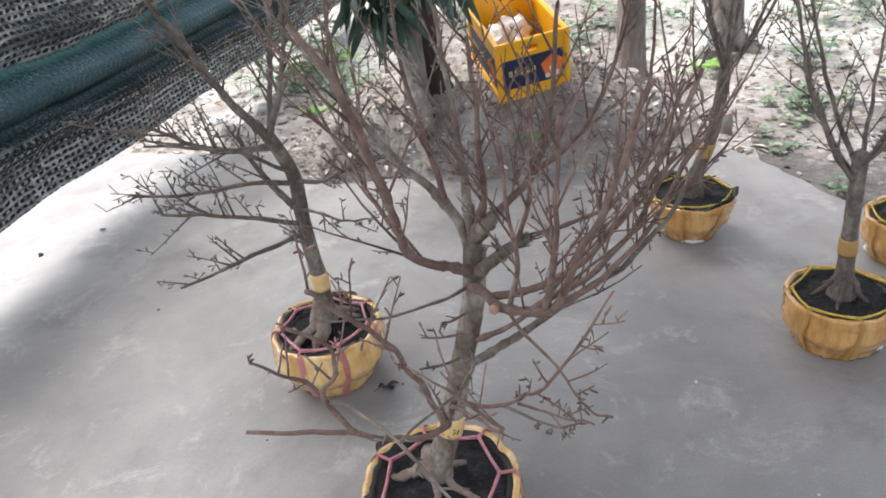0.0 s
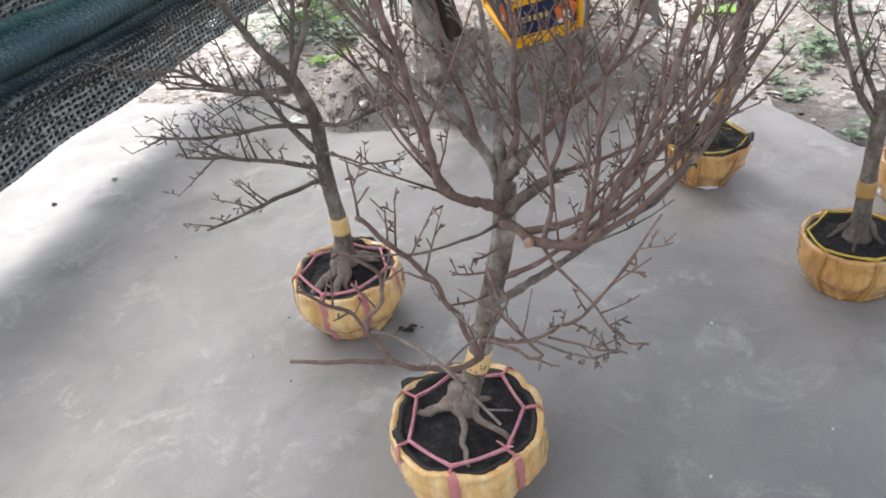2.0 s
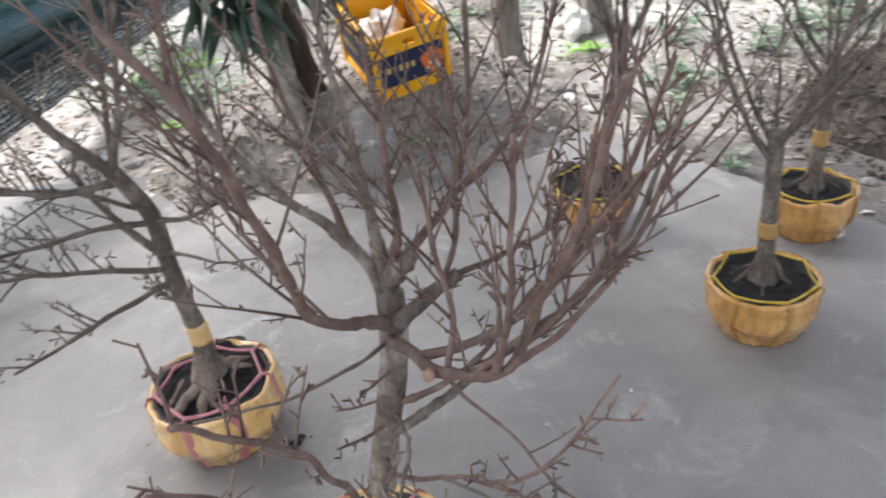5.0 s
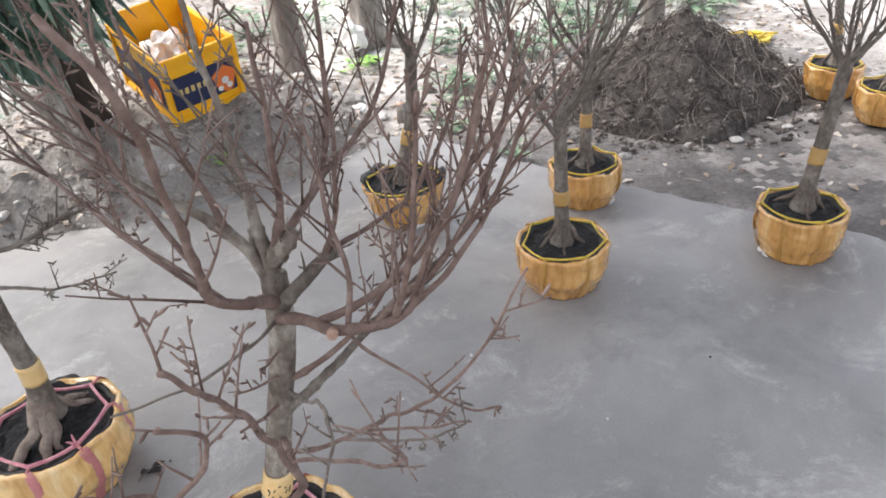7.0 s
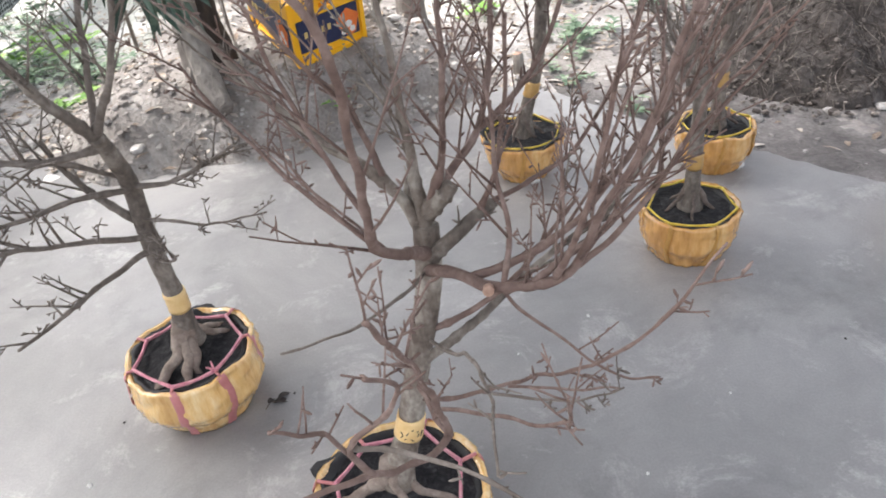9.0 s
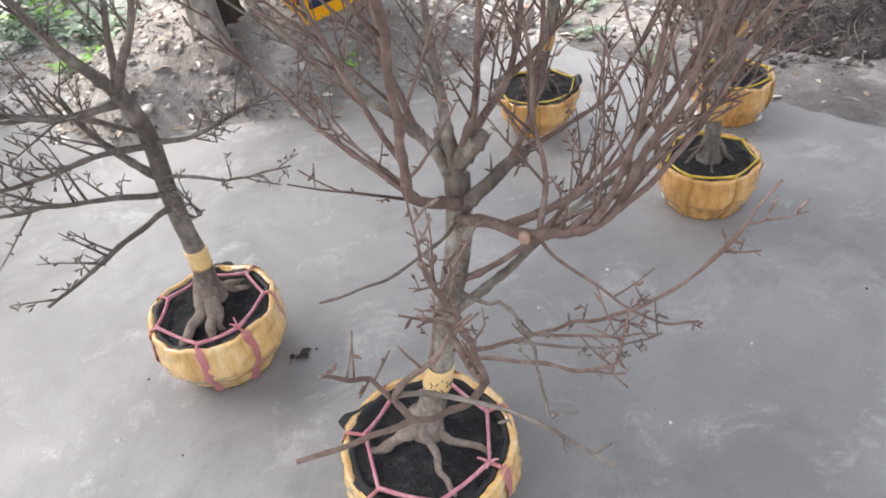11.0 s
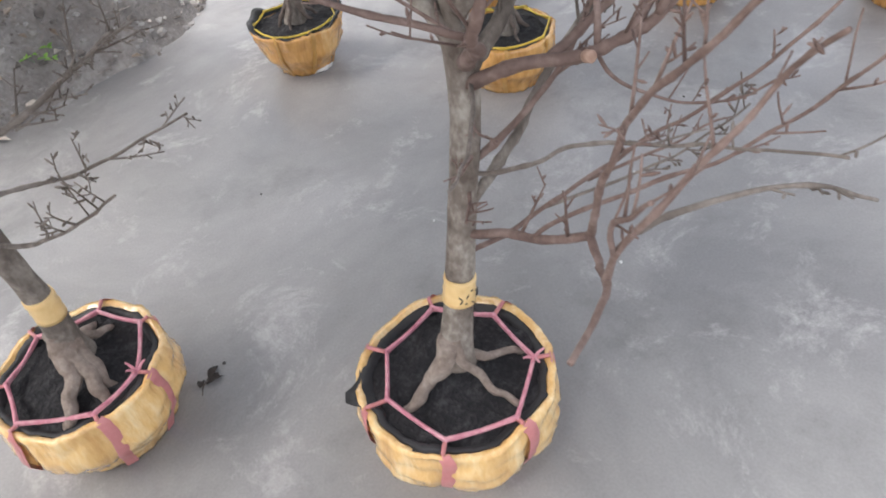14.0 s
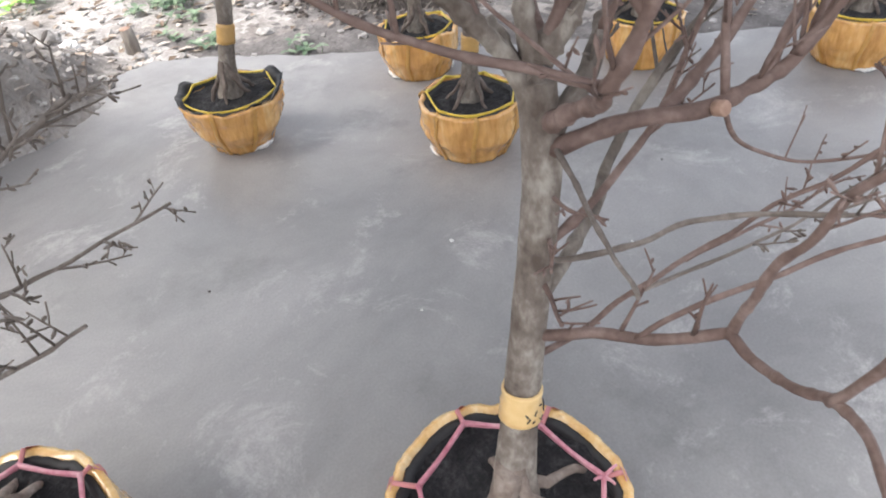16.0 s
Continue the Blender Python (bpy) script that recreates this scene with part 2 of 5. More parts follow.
YELLOW = mat("yellow_cord", [(0.55, 0.38, 0.04), (0.78, 0.60, 0.10)], scale=40, rough=0.55, bump=0.3)
STRAP_AMBER = mat("amber_strap", [(0.46, 0.235, 0.05), (0.58, 0.315, 0.085)], scale=30, rough=0.4, bump=0.2, coat=0.3)
BARK_DARK = mat("dark_bark", [(0.078, 0.063, 0.052), (0.155, 0.129, 0.109), (0.29, 0.256, 0.220)], scale=17, fine=90, rough=0.85, bump=1.0, stretch=(1, 1, 0.7), detail=9, spread=0.18, dist=0.008)
ROOT_DARK = mat("dark_root_bark", [(0.06, 0.045, 0.038), (0.13, 0.10, 0.085), (0.22, 0.18, 0.155)], scale=26, fine=110, rough=0.85, bump=0.8, dist=0.008)
BAND = mat("trunk_tape", [(0.68, 0.43, 0.16), (0.84, 0.61, 0.30)], scale=14, rough=0.4, bump=0.3, coat=0.3)
BAND_DARK = mat("amber_trunk_tape", [(0.38, 0.22, 0.07), (0.52, 0.32, 0.11)], scale=14, rough=0.45, bump=0.3, coat=0.2)
INK = mat("marker_ink", [(0.012, 0.012, 0.015), (0.02, 0.02, 0.025)], rough=0.6, bump=0)
BARK = mat("grey_bark", [(0.105, 0.080, 0.063), (0.200, 0.166, 0.138), (0.37, 0.335, 0.287)], scale=17, fine=90, rough=0.85, bump=1.0, stretch=(1, 1, 0.7), detail=9, spread=0.17, dist=0.008)
ROOTB = mat("root_bark", [(0.135, 0.098, 0.078), (0.245, 0.192, 0.158), (0.39, 0.325, 0.280)], scale=26, fine=110, rough=0.85, bump=0.8, dist=0.008)
TWIG = mat("red_brown_twig", [(0.094, 0.059, 0.049), (0.170, 0.112, 0.093), (0.285, 0.208, 0.180)], scale=18, fine=90, rough=0.75, bump=0.5, island=0.25)
TWIG_GREY = mat("grey_twig", [(0.088, 0.070, 0.058), (0.162, 0.134, 0.114), (0.29, 0.252, 0.220)], scale=18, fine=90, rough=0.8, bump=0.5, island=0.25)
CUTWOOD = mat("cut_wood", [(0.30, 0.18, 0.13), (0.50, 0.34, 0.26)], scale=40, rough=0.8, bump=0.3)
OLDBARK = mat("old_tree_bark", [(0.11, 0.095, 0.085), (0.22, 0.195, 0.175), (0.37, 0.34, 0.31)], scale=5, fine=40, rough=0.9, bump=1.0, stretch=(1, 1, 0.25), detail=9, dist=0.03)
BARK_AND_SHADE = mat("dark_bark_and_shade", [(0.03, 0.024, 0.02), (0.07, 0.056, 0.048), (0.14, 0.12, 0.105)], scale=6, fine=40, rough=0.95, bump=1.0, stretch=(1, 1, 0.3), dist=0.03)
LEAF_DARK = mat("dark_leaf", [(0.022, 0.048, 0.036), (0.05, 0.095, 0.066), (0.11, 0.165, 0.12)], scale=10, rough=0.4, bump=0.2, island=0.4)
LEAF = mat("weed_leaf", [(0.07, 0.125, 0.07), (0.14, 0.21, 0.125), (0.26, 0.34, 0.22)], scale=14, rough=0.5, bump=0.2, island=0.5)
LEAF_BRIGHT = mat("young_leaf", [(0.16, 0.34, 0.06), (0.30, 0.52, 0.10)], scale=14, rough=0.5, bump=0.2, island=0.5)
PLASTIC = mat("yellow_crate_plastic", [(0.90, 0.44, 0.010), (0.95, 0.51, 0.018)], scale=6, fine=60, rough=0.35, bump=0.05)
NAVY = mat("navy_panel", [(0.012, 0.018, 0.06), (0.02, 0.03, 0.09)], scale=20, rough=0.45, bump=0.05)
GOLD = mat("gold_print", [(0.55, 0.40, 0.14), (0.65, 0.5, 0.2)], rough=0.5, bump=0)
ORANGE = mat("orange_print", [(0.75, 0.16, 0.03), (0.85, 0.24, 0.05)], rough=0.5, bump=0)
WHITE = mat("white_print", [(0.72, 0.70, 0.67), (0.82, 0.80, 0.78)], rough=0.5, bump=0)
BAG = mat("clear_bag", [(0.62, 0.52, 0.48), (0.82, 0.78, 0.76)], scale=12, rough=0.2, bump=0.6, coat=0.6)
FILM = mat("white_film", [(0.62, 0.60, 0.57), (0.85, 0.84, 0.82)], scale=30, rough=0.18, bump=0.6, coat=0.8)
PEBBLE = mat("pale_chip", [(0.50, 0.49, 0.47), (0.72, 0.71, 0.69)], scale=40, rough=0.8, bump=0.2, obrand=0.3)
WIRE = mat("dull_wire", [(0.25, 0.25, 0.25), (0.4, 0.4, 0.4)], scale=40, rough=0.5, bump=0.0, metal=0.6)
DARKCHIP = mat("dark_crumb", [(0.025, 0.02, 0.018), (0.06, 0.05, 0.045)], scale=40, rough=0.9, bump=0.4)


# ---- building helpers ----
class Geo:
    """Collects tubes, leaves and lumps as plain vertex and face lists."""

    def __init__(self):
        self.v, self.f = [], []

    def tube(self, pts, radii, sides=6, cap=True):
        pts = [Vector(p) for p in pts]
        base, n = len(self.v), len(pts)
        side = None
        for i, p in enumerate(pts):
            t = (pts[min(i + 1, n - 1)] - pts[max(i - 1, 0)])
            t = t.normalized() if t.length > 1e-9 else Vector((0, 0, 1))
            if side is None:
                side = t.orthogonal().normalized()
            side = (side - t * side.dot(t))
            side = side.normalized() if side.length > 1e-6 else t.orthogonal().normalized()
            up = t.cross(side)
            r = radii[i]
            for k in range(sides):
                a = 2 * math.pi * k / sides
                self.v.append(p + (side * math.cos(a) + up * math.sin(a)) * r)
        for i in range(n - 1):
            for k in range(sides):
                a, b = base + i * sides + k, base + i * sides + (k + 1) % sides
                self.f.append((a, b, b + sides, a + sides))
        if cap:
            self.f.append(tuple(base + (n - 1) * sides + k for k in range(sides)))
            self.f.append(tuple(base + k for k in reversed(range(sides))))

    def ribbon(self, pts, width, normal_from, lift=0.0015):
        """A flat strap along pts whose face looks away from the axis point normal_from(p)."""
        pts = [Vector(p) for p in pts]
        base, n = len(self.v), len(pts)
        for i, p in enumerate(pts):
            t = (pts[min(i + 1, n - 1)] - pts[max(i - 1, 0)]).normalized()
            nr = normal_from(p)
            s = t.cross(nr).normalized() * width / 2
            for q in (p - s, p - s * 0.8 + nr * lift, p + s * 0.8 + nr * lift, p + s):
                self.v.append(q)
        for i in range(n - 1):
            for k in range(3):
                a = base + i * 4 + k
                self.f.append((a, a + 1, a + 5, a + 4))

    def leaf(self, p, d, up, length, width, droop=0.3, segs=3):
        d, up = Vector(d).normalized(), Vector(up)
        s = d.cross(up)
        s = s.normalized() if s.length > 1e-6 else d.orthogonal().normalized()
        nrm = s.cross(d)
        base = len(self.v)
        for i in range(segs + 1):
            t = i / segs
            w = width / 2 * (math.sin(math.pi * min(1, 0.08 + t * 0.92)) ** 0.8)
            c = Vector(p) + d * (length * t) - Vector((0, 0, 1)) * (droop * length * t * t)
            self.v += [c - s * w + nrm * w * 0.35, c, c + s * w + nrm * w * 0.35]
        for i in range(segs):
            a = base + 3 * i
            self.f += [(a, a + 1, a + 4, a + 3), (a + 1, a + 2, a + 5, a + 4)]

    def lump(self, p, size, rnd, flat=0.7):
        """An uneven stone or clod of eight corners."""
        base = len(self.v)
        rot = Euler((rnd.uniform(-0.4, 0.4), rnd.uniform(-0.4, 0.4), rnd.uniform(0, 6.3))).to_matrix()
        for x, y, z in ((-1, 0, -0.3), (0, -1, -0.3), (1, 0, -0.3), (0, 1, -0.3), (-0.6, -0.6, 0.4), (0.6, -0.6, 0.4), (0.6, 0.6, 0.4), (-0.6, 0.6, 0.4)):
            q = Vector((x, y, z * flat * 1.4)) * size * 0.5 * rnd.uniform(0.75, 1.2)
            self.v.append(Vector(p) + rot @ q)
        b = base
        self.f += [(b + 4, b + 5, b + 6, b + 7), (b, b + 1, b + 4), (b + 1, b + 2, b + 5), (b + 2, b + 3, b + 6), (b + 3, b, b + 7), (b + 1, b + 5, b + 4), (b + 2, b + 6, b + 5), (b + 3, b + 7, b + 6), (b, b + 4, b + 7), (b + 3, b + 2, b + 1, b)]

    def mesh(self, name, material, smooth=True):
        me = bpy.data.meshes.new(name)
        me.from_pydata([tuple(v) for v in self.v], [], self.f)
        me.materials.append(material)
        me.polygons.foreach_set("use_smooth", [smooth] * len(me.polygons))
        me.update()
        return me

    def part(self, name, material, parent, label="", smooth=True):
        ob = new(name, self.mesh(name, material, smooth))
        ob.parent = parent
        return tagged(ob, label)


def part(name, bm, material, parent, label="", smooth=False):
    """Links a bmesh as one mesh object under a thing or a part."""
    me = bpy.data.meshes.new(name)
    bmesh.ops.recalc_face_normals(bm, faces=bm.faces)
    bm.to_mesh(me)
    bm.free()
    me.materials.append(material)
    me.polygons.foreach_set("use_smooth", [smooth] * len(me.polygons))
    ob = new(name, me)
    ob.parent = parent
    return tagged(ob, label)


def thing(name, place, label, category, group="", kind="", turn=0.0):
    ob = new(name)
    ob.matrix_basis = pose(*place, 0, 0, turn)
    return tagged(ob, label, category, group, kind)


def spline(points, steps=6):
    """A smooth line through the points (Catmull-Rom)."""
    p = [Vector(q) for q in points]
    p = [p[0] * 2 - p[1]] + p + [p[-1] * 2 - p[-2]]
    out = []
    for i in range(1, len(p) - 2):
        a, b, c, d = p[i - 1 : i + 3]
        for k in range(steps):
            t = k / steps
            out.append(0.5 * (2 * b + (c - a) * t + (2 * a - 5 * b + 4 * c - d) * t * t + (3 * b - a - 3 * c + d) * t**3))
    out.append(p[-2].copy())
    return out


def taper(n, r0, r1, power=1.0):
    return [r0 + (r1 - r0) * (i / (n - 1)) ** power for i in range(n)]


def box(bm, x0, y0, z0, x1, y1, z1, bevel=0.0):
    m = Matrix.Translation(((x0 + x1) / 2, (y0 + y1) / 2, (z0 + z1) / 2)) @ Matrix.Diagonal((x1 - x0, y1 - y0, z1 - z0, 1))
    made = bmesh.ops.create_cube(bm, size=1, matrix=m)
    if bevel:
        edges = {e for v in made["verts"] for e in v.link_edges}
        bmesh.ops.bevel(bm, geom=list(edges), offset=bevel, segments=2, affect="EDGES")


def unit(rnd):
    z, a = rnd.uniform(-1, 1), rnd.uniform(0, 2 * math.pi)
    s = math.sqrt(1 - z * z)
    return Vector((s * math.cos(a), s * math.sin(a), z))


# ---- the ground, pad and mound ----
def smooth(t):
    t = max(0.0, min(1.0, t))
    return t * t * (3 - 2 * t)


def mound_front(x):
    """The line along which the mound's soil lies over the pad's back edge."""
    return 3.74 + 0.10 * smooth((x - 0.0) / 0.6) + 0.22 * smooth((-0.8 - x) / 0.6) + 0.03 * math.sin(9 * x) + 0.12 * smooth((x - 0.7) / 0.3)


def mound_height(x, y):
    d = y - mound_front(x)
    rise = smooth((d + 0.02) / 0.36) ** 0.8
    left = smooth((x + 1.45) / 0.75)
    right = 1 - smooth((x - 0.45) / 0.75)
    back = 1 - 0.85 * smooth((y - 4.5) / 1.1)
    seat = 0.15 * math.exp(-(((x - 0.12) / 0.42) ** 2) - (((y - 4.52) / 0.34) ** 2))
    return (0.35 * back + seat) * rise * left * right


def ground_height(x, y):
    n = noise.noise(Vector((x * 1.3, y * 1.3, 0))) * 0.03 + noise.noise(Vector((x * 5, y * 5, 3))) * 0.012
    m = mound_height(x, y)
    rough = noise.noise(Vector((x * 9, y * 9, 7))) * 0.035 + noise.noise(Vector((x * 22, y * 22, 1))) * 0.018
    far = smooth((y - 4.0) / 4) * 0.10
    z = -0.045 + 0.4 * n + m + rough * min(1, m / 0.08) + far
    on_pad = y < 4.3 and m < 0.02
    return min(z, -0.02) if on_pad else z


def axis_steps(lo, hi, step, far):
    inner = list(np.arange(lo, hi + 1e-6, step))
    out, s, a = [], step, lo
    while a > -far:
        s *= 1.45
        a -= s
        out.append(a)
    up, s, a = [], step, inner[-1]
    while a < far:
        s *= 1.45
        a += s
        up.append(a)
    return out[::-1] + inner + up


gx, gy = axis_steps(-3.2, 4.6, 0.035, 90), axis_steps(1.5, 7.4, 0.035, 90)
verts = [(x, y, ground_height(x, y)) for y in gy for x in gx]
nx = len(gx)
faces = [(j * nx + i, j * nx + i + 1, (j + 1) * nx + i + 1, (j + 1) * nx + i) for j in range(len(gy) - 1) for i in range(nx - 1)]
me = bpy.data.meshes.new("ground")
me.from_pydata(verts, [], faces)
me.materials.append(DIRT)
me.materials.append(MOUND)
me.materials.append(FAR_DIRT)
me.materials.append(SPILL)
me.polygons.foreach_set("use_smooth", [True] * len(me.polygons))
soil_rnd = random.Random(19)


def soil_kind(x, y):
    """Which soil lies here: mound soil, dark spill round the heap and along the pad, or pale far dirt."""
    if mound_height(x, y) > 0.03:
        return 1
    ragged = 0.35 * noise.noise(Vector((x * 1.6, y * 1.6, 5))) + 0.20 * noise.noise(Vector((x * 6, y * 6, 2))) + soil_rnd.uniform(-0.12, 0.12)
    along = (y - 3.95 + 1.444 * (x - 1.30)) / 1.756
    if math.hypot((x - 2.74) / 1.12, (y - 3.98) / 0.98) + ragged < 1.0 or (1.3 < x < 4.5 and along + ragged * 0.9 < 0.42):
        return 3
    if x > 1.3 and along + ragged * 0.9 < 1.15 - 0.5 * smooth((y - 3.6) / 0.5):
        return 1
    return 2 if y + ragged * 1.6 > 5.5 else 0


me.polygons.foreach_set("material_index", [soil_kind(p.center.x, p.center.y) for p in me.polygons])
tagged(new("ground", me), "bare pale yard dirt with litter and a soil mound", "ground", kind="structure")


def concrete_pad():
    """The slab: a straight back edge, a chipped front corner and a straight edge running to the near right."""
    outline = [(-7.0, 4.56), (-2.6, 4.33), (-1.0, 4.20), (0.4, 4.13), (1.14, 4.13), (1.27, 3.98), (1.55, 3.52), (1.97, 2.92), (2.46, 2.26), (3.08, 1.42), (5.2, -1.4), (7.1, -4.0), (-7.0, -4.0)]
    rnd = random.Random(4)
    line = []
    for i, a in enumerate(outline):
        b = outline[(i + 1) % len(outline)]
        far = abs(a[0]) > 4 or a[1] < 1 or abs(b[0]) > 4
        n = 1 if far else max(2, int(math.dist(a, b) / 0.05))
        for k in range(n):
            t = k / n
            j = 0 if far else 0.007
            line.append((a[0] + (b[0] - a[0]) * t + rnd.gauss(0, j), a[1] + (b[1] - a[1]) * t + rnd.gauss(0, j)))
    bm = bmesh.new()
    top = [bm.verts.new((x, y, 0)) for x, y in line]
    face = bm.faces.new(top)
    made = bmesh.ops.extrude_face_region(bm, geom=[face])
    for v in made["geom"]:
        if isinstance(v, bmesh.types.BMVert):
            v.co.z -= 0.12
    edges = [e for e in bm.edges if all(abs(v.co.z) < 1e-6 for v in e.verts) and len(e.link_faces) == 2]
    bmesh.ops.bevel(bm, geom=edges, offset=0.012, segments=2, affect="EDGES")
    bmesh.ops.triangulate(bm, faces=[f for f in bm.faces if len(f.verts) > 4])
    return part("pavement", bm, CONCRETE, None, "smooth grey trowelled concrete pad with pale scuffs")


tagged(concrete_pad(), category="pavement", kind="structure")


def shade_roof():
    """An unseen plain roof, open on all sides, added to shade the pad and mound."""
    bm = bmesh.new()
    box(bm, -2.5, 1.42, 2.9, 2.5, 4.25, 2.96, 0.01)
    return part("ceiling", bm, ROOF, None, "plain grey unseen roof added to shade the pad")


tagged(shade_roof(), category="ceiling", kind="structure")


# ---- potted trees ----
def pot(root, rnd, r_top, r_mid, r_bot, h, wrap, cord, strap, ties=7, spin=0.0, liner=0.0, deep=1.0, inset=(0.80, 0.88), strap_w=0.022, thin=1.0, flap=None):
    """A root ball in a tape-wrapped bag: wrap, soil, black liner, a cord ring and the straps that hold it."""
    segs, rows = 140, 20
    phase = rnd.uniform(0, 50)

    def radius(a, t):
        r = r_bot + (r_mid - r_bot) * smooth(t / 0.55) if t < 0.55 else r_mid + (r_top - r_mid) * smooth((t - 0.55) / 0.45)
        off = ((a - spin) * ties / (2 * math.pi) + 0.5) % 1.0 - 0.5
        lobes = (0.009 * math.exp(-((off / 0.10) ** 2)) + 0.002 * math.cos(2 * math.pi * off)) * (0.35 + 0.65 * math.sin(math.pi * min(1, t * 0.95))) * deep
        fold = 0.006 * noise.noise(Vector((math.cos(a) * 3, math.sin(a) * 3, t * 9 + phase))) + 0.0035 * noise.noise(Vector((math.cos(a) * 8 + phase, math.sin(a) * 8, t * 3))) + 0.0012 * noise.noise(Vector((math.cos(a) * 20 + phase, math.sin(a) * 20, t * 7)))
        fold += 0.004 * abs(noise.noise(Vector((math.cos(a + t * 0.7) * 5, math.sin(a + t * 0.7) * 5, t * 2.2 + phase)))) - 0.003 * abs(noise.noise(Vector((math.cos(a - t * 0.9) * 9, math.sin(a - t * 0.9) * 9, phase - t * 3))))
        fold += 0.0007 * noise.noise(Vector((math.cos(a + t * 0.5) * 34 + phase, math.sin(a + t * 0.5) * 34, t * 5)))
        return r - lobes + fold

    def rim(a):
        return h + 0.007 * noise.noise(Vector((math.cos(a) * 2.2, math.sin(a) * 2.2, phase))) + 0.005 * deep * math.cos(ties * (a - spin))

    g = Geo()
    for j in range(rows + 3):
        for i in range(segs):
            a = 2 * math.pi * i / segs
            t = min(1.0, j / rows)
            r, z = radius(a, t), rim(a) * (0.02 + 0.98 * t)
            if j == 0:
                r *= 0.96
                z = 0.0
            if j > rows:
                r -= 0.011 * (j - rows)
                z += 0.002 if j == rows + 1 else -0.020
            g.v.append(Vector((r * math.cos(a), r * math.sin(a), z)))
    for j in range(rows + 2):
        for i in range(segs):
            b = j * segs + i
            c = j * segs + (i + 1) % segs
            g.f.append((b, c, c + segs, b + segs))
    g.f.append(tuple(reversed(range(segs))))
    body = g.part("pot_wrap", wrap, root, "crinkled glossy tape wrap over the root ball")
    g = Geo()
    rings = 9
    g.v.append(Vector((0, 0, h - 0.004)))
    for j in range(1, rings + 1):
        for i in range(segs):
            a = 2 * math.pi * i / segs
            r = (radius(a, 1) - 0.009) * j / rings
            z = h - 0.006 - 0.010 * (j / rings) ** 2 + 0.010 * noise.noise(Vector((r * math.cos(a) * 18, r * math.sin(a) * 18, phase))) + 0.006 * noise.noise(Vector((r * math.cos(a) * 50, r * math.sin(a) * 50, phase)))
            g.v.append(Vector((r * math.cos(a), r * math.sin(a), z)))
    for i in range(segs):
        g.f.append((0, 1 + i, 1 + (i + 1) % segs))
        for j in range(rings - 1):
            b, c = 1 + j * segs + i, 1 + j * segs + (i + 1) % segs
            g.f.append((b, b + segs, c + segs, c))
    g.part("soil", POTSOIL, root, "black moist potting soil")
    g = Geo()
    n = 96
    for i in range(n):
        a = 2 * math.pi * i / n
        up = max(0.0, noise.noise(Vector((math.cos(a) * 2.6, math.sin(a) * 2.6, phase + 9))) + 0.1) * liner
        r = radius(a, 1) - (0.006 if liner > 0.015 else 0.017)
        for k, (dr, dz) in enumerate(((-0.004, -0.02), (0.001, up * 0.8 - 0.006 * (liner < 0.015)), (0.010 * (up > 0.006), up + 0.002 - 0.007 * (liner < 0.015)), (-0.010, up * 0.6 - 0.004 * (liner < 0.015)), (-0.016, -0.014))):
            rr = r + dr
            if flap is not None and k in (1, 2, 3):
                rr += (0.030, 0.040, 0.030)[k - 1] * math.exp(-((((a - flap + math.pi) % (2 * math.pi) - math.pi) / 0.15) ** 2))
            g.v.append(Vector((rr * math.cos(a), rr * math.sin(a), rim(a) + dz)))
    for i in range(n):
        for k in range(4):
            a, b = i * 5 + k, (i + 1) % n * 5 + k
            g.f.append((a, b, b + 1, a + 1))
    g.part("liner", LINER, root, "torn black plastic liner edge")
    nodes = []
    for k in range(ties):
        a = spin + 2 * math.pi * k / ties + rnd.uniform(-0.09, 0.09)
        rr = r_top * rnd.uniform(*inset)
        nodes.append((a, Vector((rr * math.cos(a), rr * math.sin(a), h + 0.006))))
    g = Geo()
    for k in range(ties):
        p, q = nodes[k][1], nodes[(k + 1) % ties][1]
        mid = (p + q) / 2 + Vector((0, 0, -0.004))
        for off in (0.0, 0.005):
            line = spline([p + Vector((0, 0, off)), mid + Vector((0, 0, off * 0.3)), q + Vector((0, 0, off))], 5)
            g.tube(line, [0.0042 * thin] * len(line), 5)
        g.lump(p + Vector((0, 0, 0.003)), 0.014 * thin, rnd)
    ring = g.part("cord_ring", cord, root, "plastic cord drawn tight over the soil")
    for a, p in nodes:
        g = Geo()
        line = [p]
        rt = radius(a, 1)
        line.append(Vector(((rt - 0.006) * math.cos(a), (rt - 0.006) * math.sin(a), rim(a) + 0.006)))
        g.tube(spline(line, 4), [0.0045 * thin] * 5, 5)
        side = [Vector(((rt - 0.006) * math.cos(a), (rt - 0.006) * math.sin(a), rim(a) + 0.004))]
        for t in (0.97, 0.85, 0.7, 0.55, 0.4, 0.25, 0.1, 0.03):
            aa = a + 0.05 * math.sin(4 * t + a)
            r = radius(aa, t) + 0.003
            side.append(Vector((r * math.cos(aa), r * math.sin(aa), rim(aa) * t)))
        g.ribbon(side, strap_w, lambda q: Vector((q.x, q.y, 0.02)).normalized())
        g.part("strap", strap, root)
    if cord is YELLOW:
        for k in range(3):
            g = Geo()
            a0, ln = rnd.uniform(0, 6.283), rnd.uniform(0.35, 0.9)
            line = []
            for j in range(14):
                a = a0 + ln * j / 13
                r = radius(a, 0.05) + 0.004 + 0.006 * noise.noise(Vector((a * 9, k, phase)))
                line.append(Vector((r * math.cos(a), r * math.sin(a), 0.009 + 0.004 * noise.noise(Vector((a * 14, k, 3))))))
            g.tube(line, [0.007 * math.sin(math.pi * (j + 0.6) / 14.2) * (1 + 0.5 * noise.noise(p * 90)) for j, p in enumerate(line)], 6)
